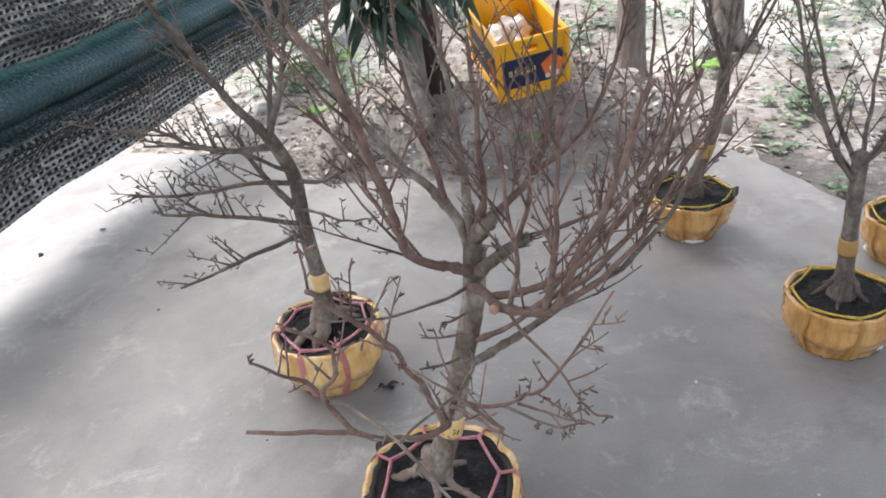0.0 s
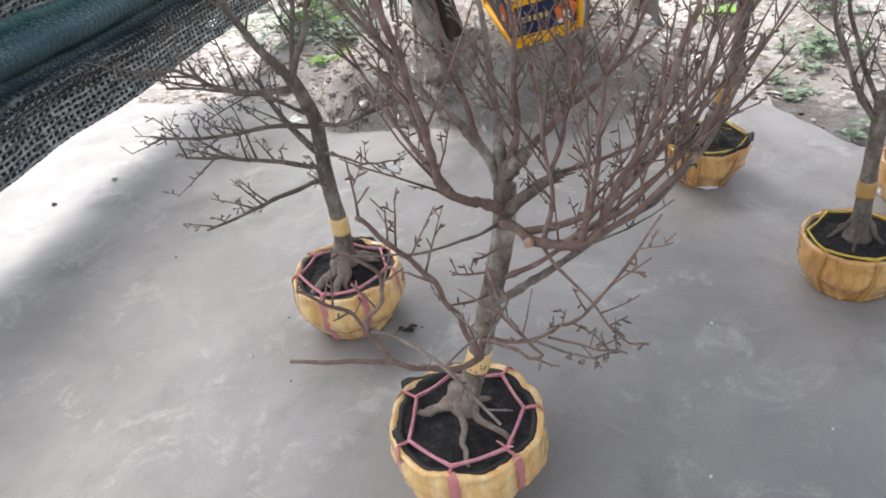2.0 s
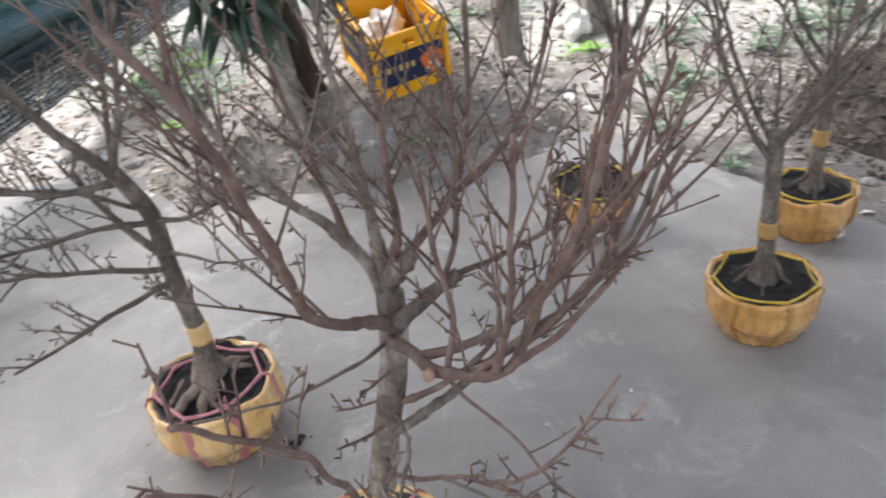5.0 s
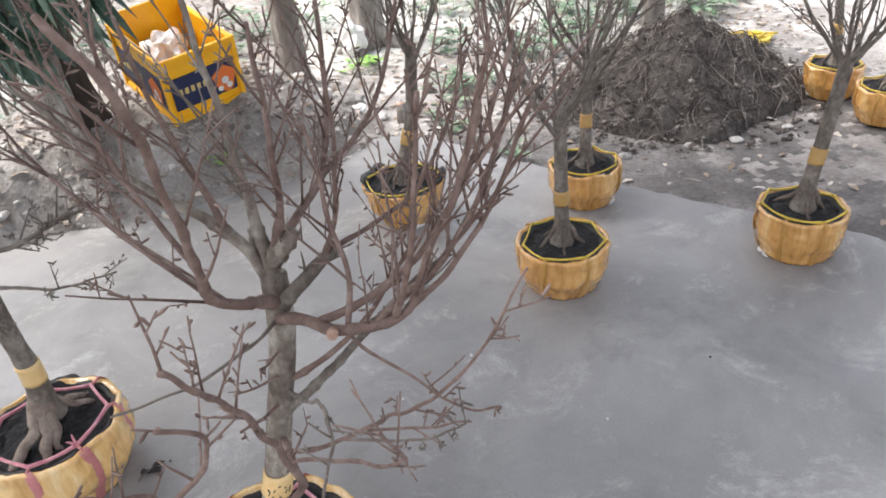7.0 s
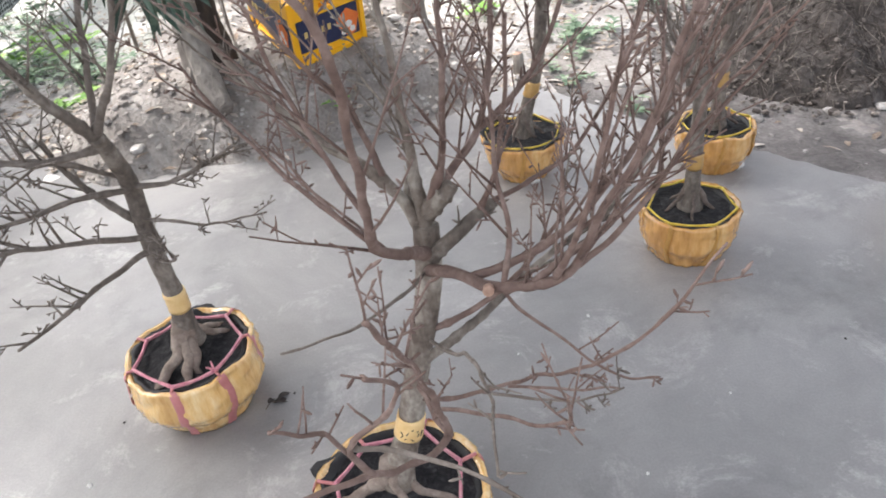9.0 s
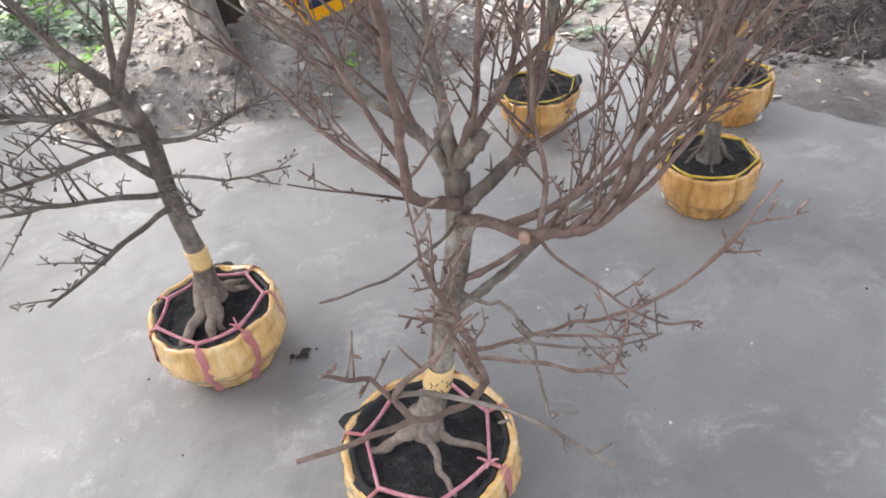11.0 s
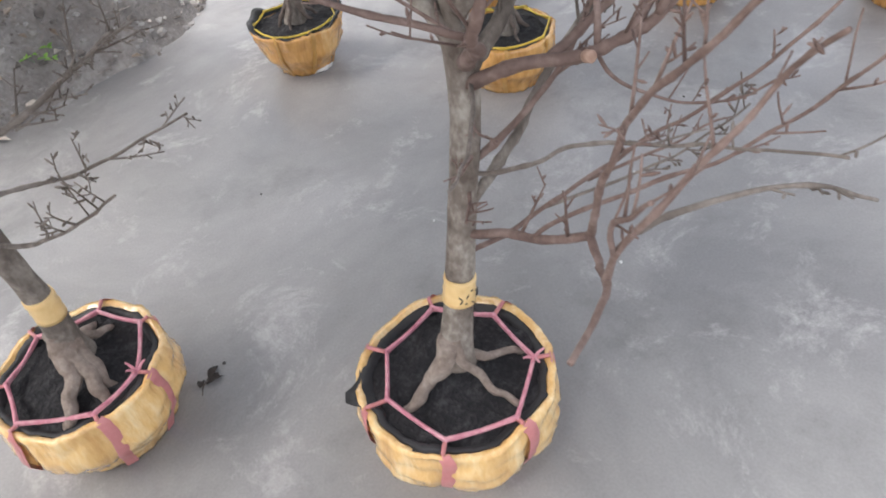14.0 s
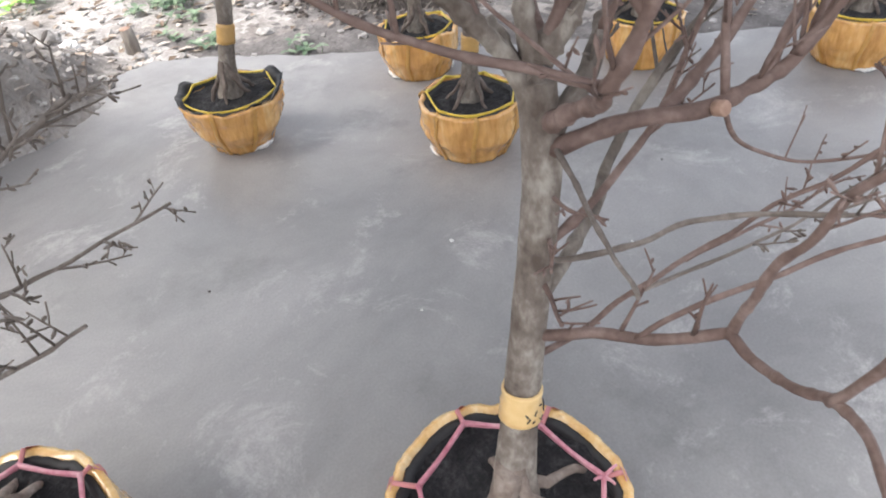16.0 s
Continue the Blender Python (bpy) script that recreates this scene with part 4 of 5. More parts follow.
def left_tree():
    o = Vector((-0.308, 2.280, 0))
    rnd = random.Random(23)
    root = thing("potted_tree", o, "bare leaning tree with drooping branch in pale tape-wrapped pot", "potted tree", "potted trees")
    H = 0.20
    pot(root, rnd, 0.178, 0.186, 0.135, H, WRAP_PALE, PINK, STRAP_PINK, 7, radians(-103), 0.012, flap=radians(80), inset=(0.76, 0.88), strap_w=0.025)

    def L(*pts):
        return [Vector(p) - o for p in pts]

    trunk(root, rnd, L((-0.294, 2.283, 0.225), (-0.293, 2.28, 0.275), (-0.285, 2.273, 0.376), (-0.288, 2.268, 0.50), (-0.286, 2.265, 0.60), (-0.275, 2.255, 0.73), (-0.268, 2.20, 0.83), (-0.268, 2.155, 0.90)), 0.027, 0.0180, 0.376, 0.06, H, 6, material=BARK_DARK, flare=0.07, thick=(1.05, 0.98, 0.7, 0.55, 0.65, 0.55), ways=((-0.10, -0.105), (-0.033, -0.110), (0.035, -0.085), (0.085, 0.045), (-0.06, 0.07), (0.065, 0.095)))
    limb(root, rnd, L((-0.268, 2.16, 0.895), (-0.30, 2.11, 0.98), (-0.33, 2.07, 1.08), (-0.36, 2.03, 1.20), (-0.40, 1.98, 1.33)), 0.0142, 0.0055, BARK_DARK, 12, 0.24, 0.6, 0.3)
    limb(root, rnd, L((-0.270, 2.17, 0.89), (-0.25, 2.18, 1.0), (-0.22, 2.20, 1.13), (-0.20, 2.21, 1.30)), 0.010, 0.004, TWIG_GREY, 11, 0.24, 0.7, 0.2)
    limb(root, rnd, L((-0.27, 2.16, 0.90), (-0.20, 2.12, 1.0), (-0.14, 2.08, 1.12), (-0.09, 2.04, 1.26)), 0.010, 0.004, TWIG_GREY, 11, 0.24, 0.7, 0.25)
    limb(root, rnd, L((-0.27, 2.19, 0.86), (-0.34, 2.10, 0.885), (-0.43, 2.06, 0.92), (-0.52, 2.03, 0.99)), 0.010, 0.004, TWIG_GREY, 11, 0.2, 0.5, 0.3)
    # pale straight side branch
    limb(root, rnd, L((-0.287, 2.268, 0.62), (-0.35, 2.27, 0.69), (-0.40, 2.28, 0.76), (-0.43, 2.28, 0.86)), 0.012, 0.006, BARK_DARK, 6, 0.2, 0.5, 0.4)
    # low branches to the left
    limb(root, rnd, L((-0.288, 2.266, 0.545), (-0.325, 2.20, 0.557), (-0.375, 2.09, 0.575), (-0.405, 2.00, 0.588), (-0.46, 1.87, 0.612)), 0.0095, 0.0035, TWIG_GREY, 7, 0.12, 0.25, 0.45)
    limb(root, rnd, L((-0.288, 2.262, 0.58), (-0.36, 2.15, 0.66), (-0.44, 2.06, 0.72), (-0.52, 1.97, 0.77)), 0.009, 0.0035, TWIG_GREY, 15, 0.15, 0.35, 0.3)
    limb(root, rnd, L((-0.274, 2.25, 0.72), (-0.36, 2.14, 0.77), (-0.46, 2.02, 0.80), (-0.55, 1.93, 0.845)), 0.0085, 0.003, TWIG_GREY, 15, 0.15, 0.4, 0.3)
    limb(root, rnd, L((-0.274, 2.25, 0.75), (-0.37, 2.17, 0.85), (-0.47, 2.10, 0.90), (-0.56, 2.05, 0.93)), 0.007, 0.003, TWIG_GREY, 9, 0.14, 0.3, 0.3)
    # right twigs
    limb(root, rnd, L((-0.283, 2.258, 0.640), (-0.205, 2.22, 0.640), (-0.132, 2.18, 0.637), (-0.05, 2.11, 0.675), (0.04, 2.035, 0.722)), 0.005, 0.002, TWIG_GREY, 8, 0.09, 0.3, 0.45)
    limb(root, rnd, L((-0.287, 2.262, 0.55), (-0.235, 2.14, 0.582), (-0.18, 2.03, 0.65), (-0.127, 1.927, 0.722)), 0.005, 0.002, TWIG_GREY, 8, 0.09, 0.4, 0.4)
    limb(root, rnd, L((-0.272, 2.25, 0.73), (-0.17, 2.20, 0.75), (-0.07, 2.15, 0.80), (0.013, 2.098, 0.857)), 0.0078, 0.003, TWIG_GREY, 16, 0.13, 0.5, 0.3)
    return root


def other_tree(place, seed, r, h, lean, fork, height, label, wrap=WRAP_DEEP, liner=0.010, bend=(0, 0), taper_in=0.78, r_trunk=0.024, limbs=7, spreadr=0.32, spin=0.0, roots=5):
    rnd = random.Random(seed)
    o = Vector(place)
    root = thing("potted_tree", o, label, "potted tree", "potted trees")
    pot(root, rnd, r, r * (1.0 if taper_in > 0.7 else 0.9), r * taper_in, h, wrap, YELLOW, STRAP_AMBER, 7, spin, liner, deep=0.45, inset=(0.87, 0.95), strap_w=0.014, thin=0.72)
    top = Vector((lean[0], lean[1], fork))
    mid = Vector((lean[0] * 0.5 + bend[0], lean[1] * 0.5 + bend[1], (fork + h) / 2))
    trunk(root, rnd, [(0, 0, h - 0.04), mid * 0.25 + Vector((0, 0, h * 0.75 + 0.02)), mid, top * 0.8 + mid * 0.2, top], r_trunk, r_trunk * 0.8, h + 0.18, 0.055, h, roots, material=BARK_DARK, band=BAND_DARK, root_turn=seed, reach=0.085, thick=(0.4, 0.3, 0.45), root_bark=ROOT_DARK, flare=0.045)
    for k in range(limbs):
        a = 2 * math.pi * k / limbs + rnd.uniform(-0.35, 0.35) + seed
        d = Vector((math.cos(a), math.sin(a), 0)) * spreadr * rnd.uniform(0.55, 1.05)
        hh = (height - fork) * rnd.uniform(0.75, 1.05)
        start = mid.lerp(top, rnd.uniform(0.55, 1.0))
        pts = [start, start + d * 0.35 + Vector((0, 0, hh * 0.22)), start + d * 0.75 + Vector((0, 0, hh * 0.58)), start + d + Vector((0, 0, hh))]
        limb(root, rnd, pts, 0.0085, 0.0028, BARK_DARK if k % 3 == 0 else TWIG_GREY, 11, 0.20, 0.7, 0.2, out=d.normalized(), r_twig=0.0025)
    return root


main_tree()
left_tree()
other_tree((1.285, 2.545, 0), 3, 0.158, 0.172, (-0.04, -0.06), 0.66, 1.35, "bare upright tree with many twigs in an amber tape-wrapped pot", spin=0.3)
other_tree((0.910, 3.235, 0), 5, 0.169, 0.178, (0.10, 0.02), 0.72, 1.5, "bare leaning tree in a tapered amber pot with torn black liner", liner=0.042, bend=(0.02, 0), taper_in=0.6, r_trunk=0.027)
other_tree((1.640, 3.05, 0), 7, 0.150, 0.168, (0.02, 0.03), 0.60, 1.3, "bare tree in an amber pot near the pad's edge")
other_tree((2.125, 2.375, 0), 9, 0.147, 0.172, (0.09, 0.03), 0.66, 1.35, "bare tree with thick roots in an amber tape-wrapped pot", r_trunk=0.026, liner=0.005, taper_in=0.85)
other_tree((2.48, 1.73, 0), 13, 0.165, 0.18, (0.02, 0.05), 0.62, 1.3, "bare tree in a yellow-brown pot with a white rag of liner", taper_in=0.8)
other_tree((3.36, 3.53, -0.03), 15, 0.142, 0.17, (-0.03, 0.04), 0.6, 1.25, "bare tree in an amber pot standing on the dirt")
other_tree((3.32, 3.15, -0.03), 17, 0.142, 0.17, (0.05, 0.0), 0.6, 1.25, "bare tree in an amber pot on dirt beside another")


# ---- the shade net on the left ----
def shade_net():
    """A slack curtain of shade net with rolled folds and a thin open hem."""
    ys = [1.2 + 0.06 * i for i in range(140)]
    vs = [0.0, 0.03, 0.06, 0.09, 0.12, 0.15, 0.18, 0.20, 0.22, 0.25, 0.28, 0.31, 0.34, 0.36, 0.38, 0.40, 0.43, 0.46, 0.50, 0.54, 0.58, 0.61, 0.63, 0.65, 0.68, 0.72, 0.77, 0.82, 0.87, 0.92, 0.97, 1.01, 1.05]
    me = bpy.data.meshes.new("shade_net")
    pts, uvs = [], []
    for y in ys:
        for v in vs:
            roll = 0.085 * math.exp(-(((v - 0.29) / 0.055) ** 2)) + 0.12 * math.exp(-(((v - 0.50) / 0.10) ** 2)) + 0.05 * math.exp(-(((v - 0.73) / 0.05) ** 2)) - 0.05 * math.exp(-(((v - 0.385) / 0.03) ** 2)) - 0.05 * math.exp(-(((v - 0.63) / 0.03) ** 2))
            x = -2.08 + roll * (1 + 0.35 * noise.noise(Vector((y * 0.9, v * 2, 0)))) + 0.035 * noise.noise(Vector((y * 1.7, v * 3.0, 4))) + 0.012 * noise.noise(Vector((y * 7, v * 9, 4)))
            z = 0.235 + v * 0.97 + 0.02 * noise.noise(Vector((y * 1.1, 0, 9))) + 0.012 * noise.noise(Vector((y * 5, v, 2)))
            pts.append((x, y, z))
            uvs.append((y, v))
    n = len(vs)
    quads = [(j * n + i, (j + 1) * n + i, (j + 1) * n + i + 1, j * n + i + 1) for j in range(len(ys) - 1) for i in range(n - 1)]
    me.from_pydata(pts, [], quads)
    layer = me.uv_layers.new(name="weave")
    for loop in me.loops:
        layer.data[loop.index].uv = uvs[loop.vertex_index]
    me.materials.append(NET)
    me.polygons.foreach_set("use_smooth", [True] * len(me.polygons))
    root = thing("shade_net", (0, 0, 0), "dark green knitted shade net hanging in slack folds", "net")
    ob = new("net_sheet", me)
    ob.parent = root
    g = Geo()
    line = [Vector((-2.08 + 0.02 * noise.noise(Vector((y, 3, 0))), y, 1.262)) for y in ys[::4]]
    g.tube(line, [0.006] * len(line), 6)
    g.part("top_rope", LINER, root)
    for y in (1.3, 9.4):
        g = Geo()
        g.tube([(-2.14, y, -0.05), (-2.14, y, 0.7), (-2.14, y, 1.34)], [0.03, 0.03, 0.03], 10)
        g.part("post", OLDBARK, root)


shade_net()


# ---- the yellow bottle crate ----
def crate():
    W, D, H = 0.36, 0.48, 0.32
    root = thing("crate", (0.050, 4.03, 0.318), "yellow plastic bottle crate with a navy printed panel on the mound", "crate")
    root.matrix_basis = pose(0.050, 4.03, 0.312, 0, 0, 24.3) @ pose(0, 0, 0, 13, -5, 0)
    t = 0.014

    def piece(name, *boxes):
        bm = bmesh.new()
        for q in boxes:
            box(bm, *q, 0.003)
        part(name, bm, PLASTIC, root)

    piece("base", (0, 0, 0, W, D, 0.012))
    # the front wall has a grip hole, the back wall stands higher
    piece("front_wall", (0, 0, 0.01, W, t, H * 0.78), (0, 0, H * 0.76, W * 0.42, t, H - 0.03), (W * 0.58, 0, H * 0.76, W, t, H - 0.03), (0, 0, H - 0.04, W, t, H))
    piece("back_wall", (0, D - t, 0.01, W, D, H + 0.05))
    for x0 in (0, W - t):
        piece("side_wall", (x0, t + 0.001, 0.01, x0 + t, D - t - 0.001, H))
    for x, y in ((0, 0), (W, 0), (0, D), (W, D)):
        piece("corner_post", (x - 0.012, y - 0.012, 0, x + 0.012, y + 0.012, H + 0.006))
    piece("front_rim", (0.012, -0.010, H - 0.022, W - 0.012, 0.004, H + 0.003))
    piece("front_foot", (0.012, -0.010, 0.001, W - 0.012, 0.004, 0.03))
    piece("side_rim", (-0.010, 0.012, H - 0.022, 0.004, D - 0.012, H + 0.003))
    piece("side_rim", (W - 0.004, 0.012, H - 0.022, W + 0.010, D - 0.012, H + 0.003))
    piece("side_foot", (-0.010, 0.012, 0.001, 0.004, D - 0.012, 0.03))
    bm = bmesh.new()
    for k in range(1, 4):
        box(bm, W * k / 4 - 0.003, t, 0.012, W * k / 4 + 0.003, D - t, 0.11, 0.0)
    for k in range(1, 5):
        box(bm, t, D * k / 5 - 0.003, 0.012, W - t, D * k / 5 + 0.003, 0.105, 0.0)
    part("divider_grid", bm, PLASTIC, root)

    def label(parent_turn, width, name):
        bm = bmesh.new()
        box(bm, 0.02, -0.006, 0.065, width - 0.02, 0.002, 0.225, 0.002)
        panel = part(name, bm, NAVY, root, "navy printed panel with gold and orange shapes")
        bm = bmesh.new()
        for k in range(5):
            x = 0.05 + k * (width * 0.085)
            box(bm, x, -0.008, 0.137, x + width * 0.05, -0.004, 0.167, 0.001)
        part("gold_bar", bm, GOLD, panel)
        bm = bmesh.new()
        bmesh.ops.create_circle(bm, cap_ends=True, segments=5, radius=0.066, matrix=Matrix.Translation((width * 0.78, -0.0085, 0.145)) @ Matrix.Rotation(radians(90), 4, "X"))
        bmesh.ops.create_circle(bm, cap_ends=True, segments=6, radius=0.036, matrix=Matrix.Translation((width * 0.80, -0.0083, 0.10)) @ Matrix.Rotation(radians(90), 4, "X"))
        part("orange_shape", bm, ORANGE, panel)
        bm = bmesh.new()
        for dx, dz, r in ((0.0, -0.015, 0.02), (0.018, -0.045, 0.016), (-0.03, -0.05, 0.014)):
            bmesh.ops.create_circle(bm, cap_ends=True, segments=8, radius=r, matrix=Matrix.Translation((width * 0.78 + dx, -0.0105, 0.145 + dz)) @ Matrix.Rotation(radians(90), 4, "X"))
        part("white_shape", bm, WHITE, panel)
        panel.matrix_basis = parent_turn
        return panel

    label(pose(0, 0, 0), W, "front_panel")
    label(pose(0, D, 0, 0, 0, -90), D, "side_panel")
    # the plastic bag that lies in it
    rnd = random.Random(8)
    bag = thing("plastic_bag", root.matrix_basis @ Vector((0.15, 0.27, 0.05)), "crumpled clear plastic bag lying in the yellow crate", "bag")
    bm = bmesh.new()
    bmesh.ops.create_icosphere(bm, subdivisions=4, radius=0.12)
    for v in bm.verts:
        k = 1 + 0.35 * noise.noise(v.co * 14) + 0.18 * noise.noise(v.co * 34)
        v.co = Vector((v.co.x * k, v.co.y * 1.35 * k, 0.13 + v.co.z * 0.95 * k))
    part("bag_film", bm, BAG, bag, smooth=False)


crate()


# ---- trees behind the pad ----
def bark_stem(g, pts, r0, r1, sides=22, rough=0.14):
    line = spline(pts, 9)
    n = len(line)
    base = len(g.v)
    g.tube(line, taper(n, r0, r1, 0.7), sides)
    for i in range(base, len(g.v)):
        k = (i - base) // sides
        c = line[min(k, n - 1)]
        d = g.v[i] - c
        a = math.atan2(d.y, d.x)
        low = math.exp(-max(0, (c.z - line[0].z)) / 0.22)
        f = 1 + rough * noise.noise(Vector((math.cos(a) * 2.2, math.sin(a) * 2.2, c.z * 1.4 + r0 * 90))) + 0.5 * rough * noise.noise(g.v[i] * 16) + low * 0.55 * max(0, math.sin(3 * a + r0 * 60))
        g.v[i] = c + d * f


def yard_tree(place, r, height, lean, label, seed, material=OLDBARK, crown=120, roots=5):
    rnd = random.Random(seed)
    root = thing("tree", place, label, "tree", "yard trees")
    g = Geo()
    top = Vector((lean[0], lean[1], height))
    bark_stem(g, [(0, 0, -0.12), top * 0.2, top * 0.5 + Vector((0.03, 0.0, 0)), top], r, r * 0.62)
    g.part("trunk", material, root, "rough weathered bark")
    for k in range(roots):
        a = seed + 2 * math.pi * k / roots + rnd.uniform(-0.3, 0.3)
        d = Vector((math.cos(a), math.sin(a), 0))
        g = Geo()
        pts = [d * r * 0.5 + Vector((0, 0, r * 1.3)), d * r * 1.15 + Vector((0, 0, r * 0.35)), d * r * 1.9 + Vector((0, 0, -0.0)), d * r * 2.7 + Vector((0, 0, -0.10))]
        line = spline(pts, 5)
        g.tube(line, [q * (1 + 0.2 * noise.noise(p * 20)) for q, p in zip(taper(len(line), r * 0.42, r * 0.15), line)], 9)
        g.part("root", material, root)
    leaves = Geo()
    for k in range(5):
        a = seed * 1.7 + 2 * math.pi * k / 5
        d = Vector((math.cos(a), math.sin(a), 0))
        pts = [top * (0.8 + 0.04 * k), top * 0.95 + d * 0.4 + Vector((0, 0, 0.25)), top + d * 0.9 + Vector((0, 0, 0.7)), top + d * 1.3 + Vector((0, 0, 1.2))]
        line = spline(pts, 5)
        g = Geo()
        g.tube(line, taper(len(line), r * 0.4, 0.012), 8)
        g.part("bough", material, root)
        for j in range(crown // 5):
            p = line[rnd.randrange(len(line) // 2, len(line))] + unit(rnd) * rnd.uniform(0.05, 0.4)
            e = unit(rnd)
            leaves.leaf(p, Vector((e.x, e.y, -0.3)), (0, 0, 1), rnd.uniform(0.14, 0.22), rnd.uniform(0.035, 0.05), 0.4)
    if crown:
        tagged(leaves.part("crown", LEAF_DARK, root, "long dark green leaves"), kind="stuff")
    return root


def old_tree():
    """The mango-like tree on the mound: a grey stem with a buttress root, a dark stem standing in for a shadowed
    hollow, and low hanging leaves.
    """
    root = yard_tree((-0.42, 4.14, 0.27), 0.070, 2.9, (-0.05, 0.25), "old grey tree on the mound with low hanging leaves", 21, roots=4, crown=40)
    rnd = random.Random(77)
    g = Geo()
    bark_stem(g, [(0.09, -0.27, -0.05), (0.06, -0.18, 0.06), (0.03, -0.08, 0.24), (0.01, 0.0, 0.6)], 0.045, 0.055, 14)
    g.part("buttress_root", OLDBARK, root, "pale grey buttress root")
    # dark second stem; its flared base fills the shadow between trunk and crate
    g = Geo()
    bark_stem(g, [(0.09, 0.06, -0.14), (0.04, 0.10, 0.2), (0.02, 0.16, 0.8), (0.02, 0.2, 2.4)], 0.135, 0.065, 18, 0.3)
    g.part("shadow_stem", BARK_AND_SHADE, root, "dark second stem standing in for the shadowed hollow")
    for k, (x, y, z) in enumerate(((-0.20, -0.24, 0.54), (-0.10, -0.28, 0.60), (0.06, -0.24, 0.66), (0.17, -0.20, 0.70), (-0.28, -0.20, 0.64), (-0.16, -0.20, 0.74), (0.0, -0.18, 0.80), (0.14, -0.14, 0.84), (-0.30, -0.14, 0.78))):
        g = Geo()
        tip = Vector((x + 0.10, y, z))
        line = spline([(-0.02, 0.02, z + 0.35), (x * 0.5, y * 0.6, z + 0.30), tip + Vector((0, 0, 0.08)), tip], 5)
        g.tube(line, taper(len(line), 0.010, 0.004), 6)
        spray = g.part("leafy_branch", BARK_AND_SHADE, root)
        g = Geo()
        for j in range(13):
            p = line[rnd.randrange(len(line) // 2, len(line))]
            e = unit(rnd)
            g.leaf(p, Vector((e.x, e.y - 0.15, -0.75 + 0.3 * e.z)), Vector((e.y, -e.x, 0.6)), rnd.uniform(0.17, 0.27), rnd.uniform(0.036, 0.054), 0.35, 4)
        tagged(g.part("foliage", LEAF_DARK, spray, "long drooping dark green leaves"), kind="stuff")


old_tree()
yard_tree((0.73, 5.06, -0.02), 0.098, 3.0, (-0.06, 0.1), "straight pale-barked tree standing in leaf litter", 5, crown=30)
yard_tree((1.36, 5.90, 0.0), 0.13, 3.0, (0.1, 0.1), "thick grey tree with knotted surface roots", 9, crown=30, roots=7)
yard_tree((3.02, 4.72, 0.0), 0.075, 2.8, (0.1, 0.1), "slim brown tree behind the heap of old roots", 13, crown=25)
g_stump = thing("stump", (1.20, 4.38, -0.03), "short sawn stump beside the pad's corner", "stump")
g = Geo()
g.tube([(0, 0, -0.04), (0.003, 0, 0.05), (0, 0.004, 0.10)], [0.034, 0.030, 0.029], 12)
g.part("stump_wood", OLDBARK, g_stump)
g = Geo()
g.tube([(0, 0.004, 0.0985), (0, 0.004, 0.102)], [0.027, 0.026], 12)
g.part("sawn_top", CUTWOOD, g_stump, "pale sawn top")


# ---- heap of old roots ----
def root_heap():
    c = Vector((2.66, 3.98, -0.03))
    root = thing("root_heap", c, "dark heap of dug soil and tangled old roots", "heap")

    def hz(x, y):
        d = math.hypot((x - 0.08) / 0.74, y / 0.64) * (1 + 0.30 * noise.noise(Vector((math.atan2(y, x) * 1.3, 2, 0))))
        z = 0.44 * max(0.0, 1 - d) ** 1.05 if d < 1 else 0.0
        return z + (0.07 * noise.noise(Vector((x * 7, y * 7, 0))) + 0.05 * noise.noise(Vector((x * 18, y * 18, 5)))) * min(1, z / 0.08) - 0.10 * smooth((d - 0.93) / 0.08)

    g = Geo()
    n = 70
    for j in range(n + 1):
        for i in range(n + 1):
            x, y = (i / n - 0.5) * 2.1, (j / n - 0.5) * 1.85
            g.v.append(Vector((x, y, hz(x, y))))
    for j in range(n):
        for i in range(n):
            a = j * (n + 1) + i
            g.f.append((a, a + 1, a + n + 2, a + n + 1))
    g.part("heap_soil", HEAP, root, "dark crumbly soil")
    rnd = random.Random(31)
    g = Geo()
    for k in range(1700):
        a, d = rnd.uniform(0, 6.283), math.sqrt(rnd.random()) * 0.97
        p = Vector((0.08 + math.cos(a) * d * 0.76, math.sin(a) * d * 0.66, 0))
        p.z = hz(p.x, p.y)
        e = Vector((rnd.uniform(-1, 1), rnd.uniform(-1, 1), 0)).normalized() * rnd.uniform(0.05, 0.2)
        b = Vector((-e.y, e.x, 0)) * rnd.uniform(-0.6, 0.6)
        q = p + e * 0.5 + b * 0.5
        q.z = hz(q.x, q.y) + rnd.uniform(0.005, 0.05)
        s = p + e + b * 0.2
        s.z = hz(s.x, s.y) + rnd.uniform(-0.01, 0.02)
        line = spline([p, q, s], 3)
        r = rnd.uniform(0.0010, 0.0042)
        g.tube(line, taper(len(line), r, r * 0.4), 4)
    for k in range(1600):
        a, d = rnd.uniform(0, 6.283), math.sqrt(rnd.random())
        p = Vector((0.08 + math.cos(a) * d * 0.90, math.sin(a) * d * 0.80, 0))
        p.z = max(hz(p.x, p.y), -0.01) + 0.004
        g.lump(p, 0.008 + 0.034 * rnd.random() ** 2, rnd)
    tagged(g.part("root_tangle", STRAND, root, "tangled brown roots and clods", smooth=False), kind="stuff")


root_heap()


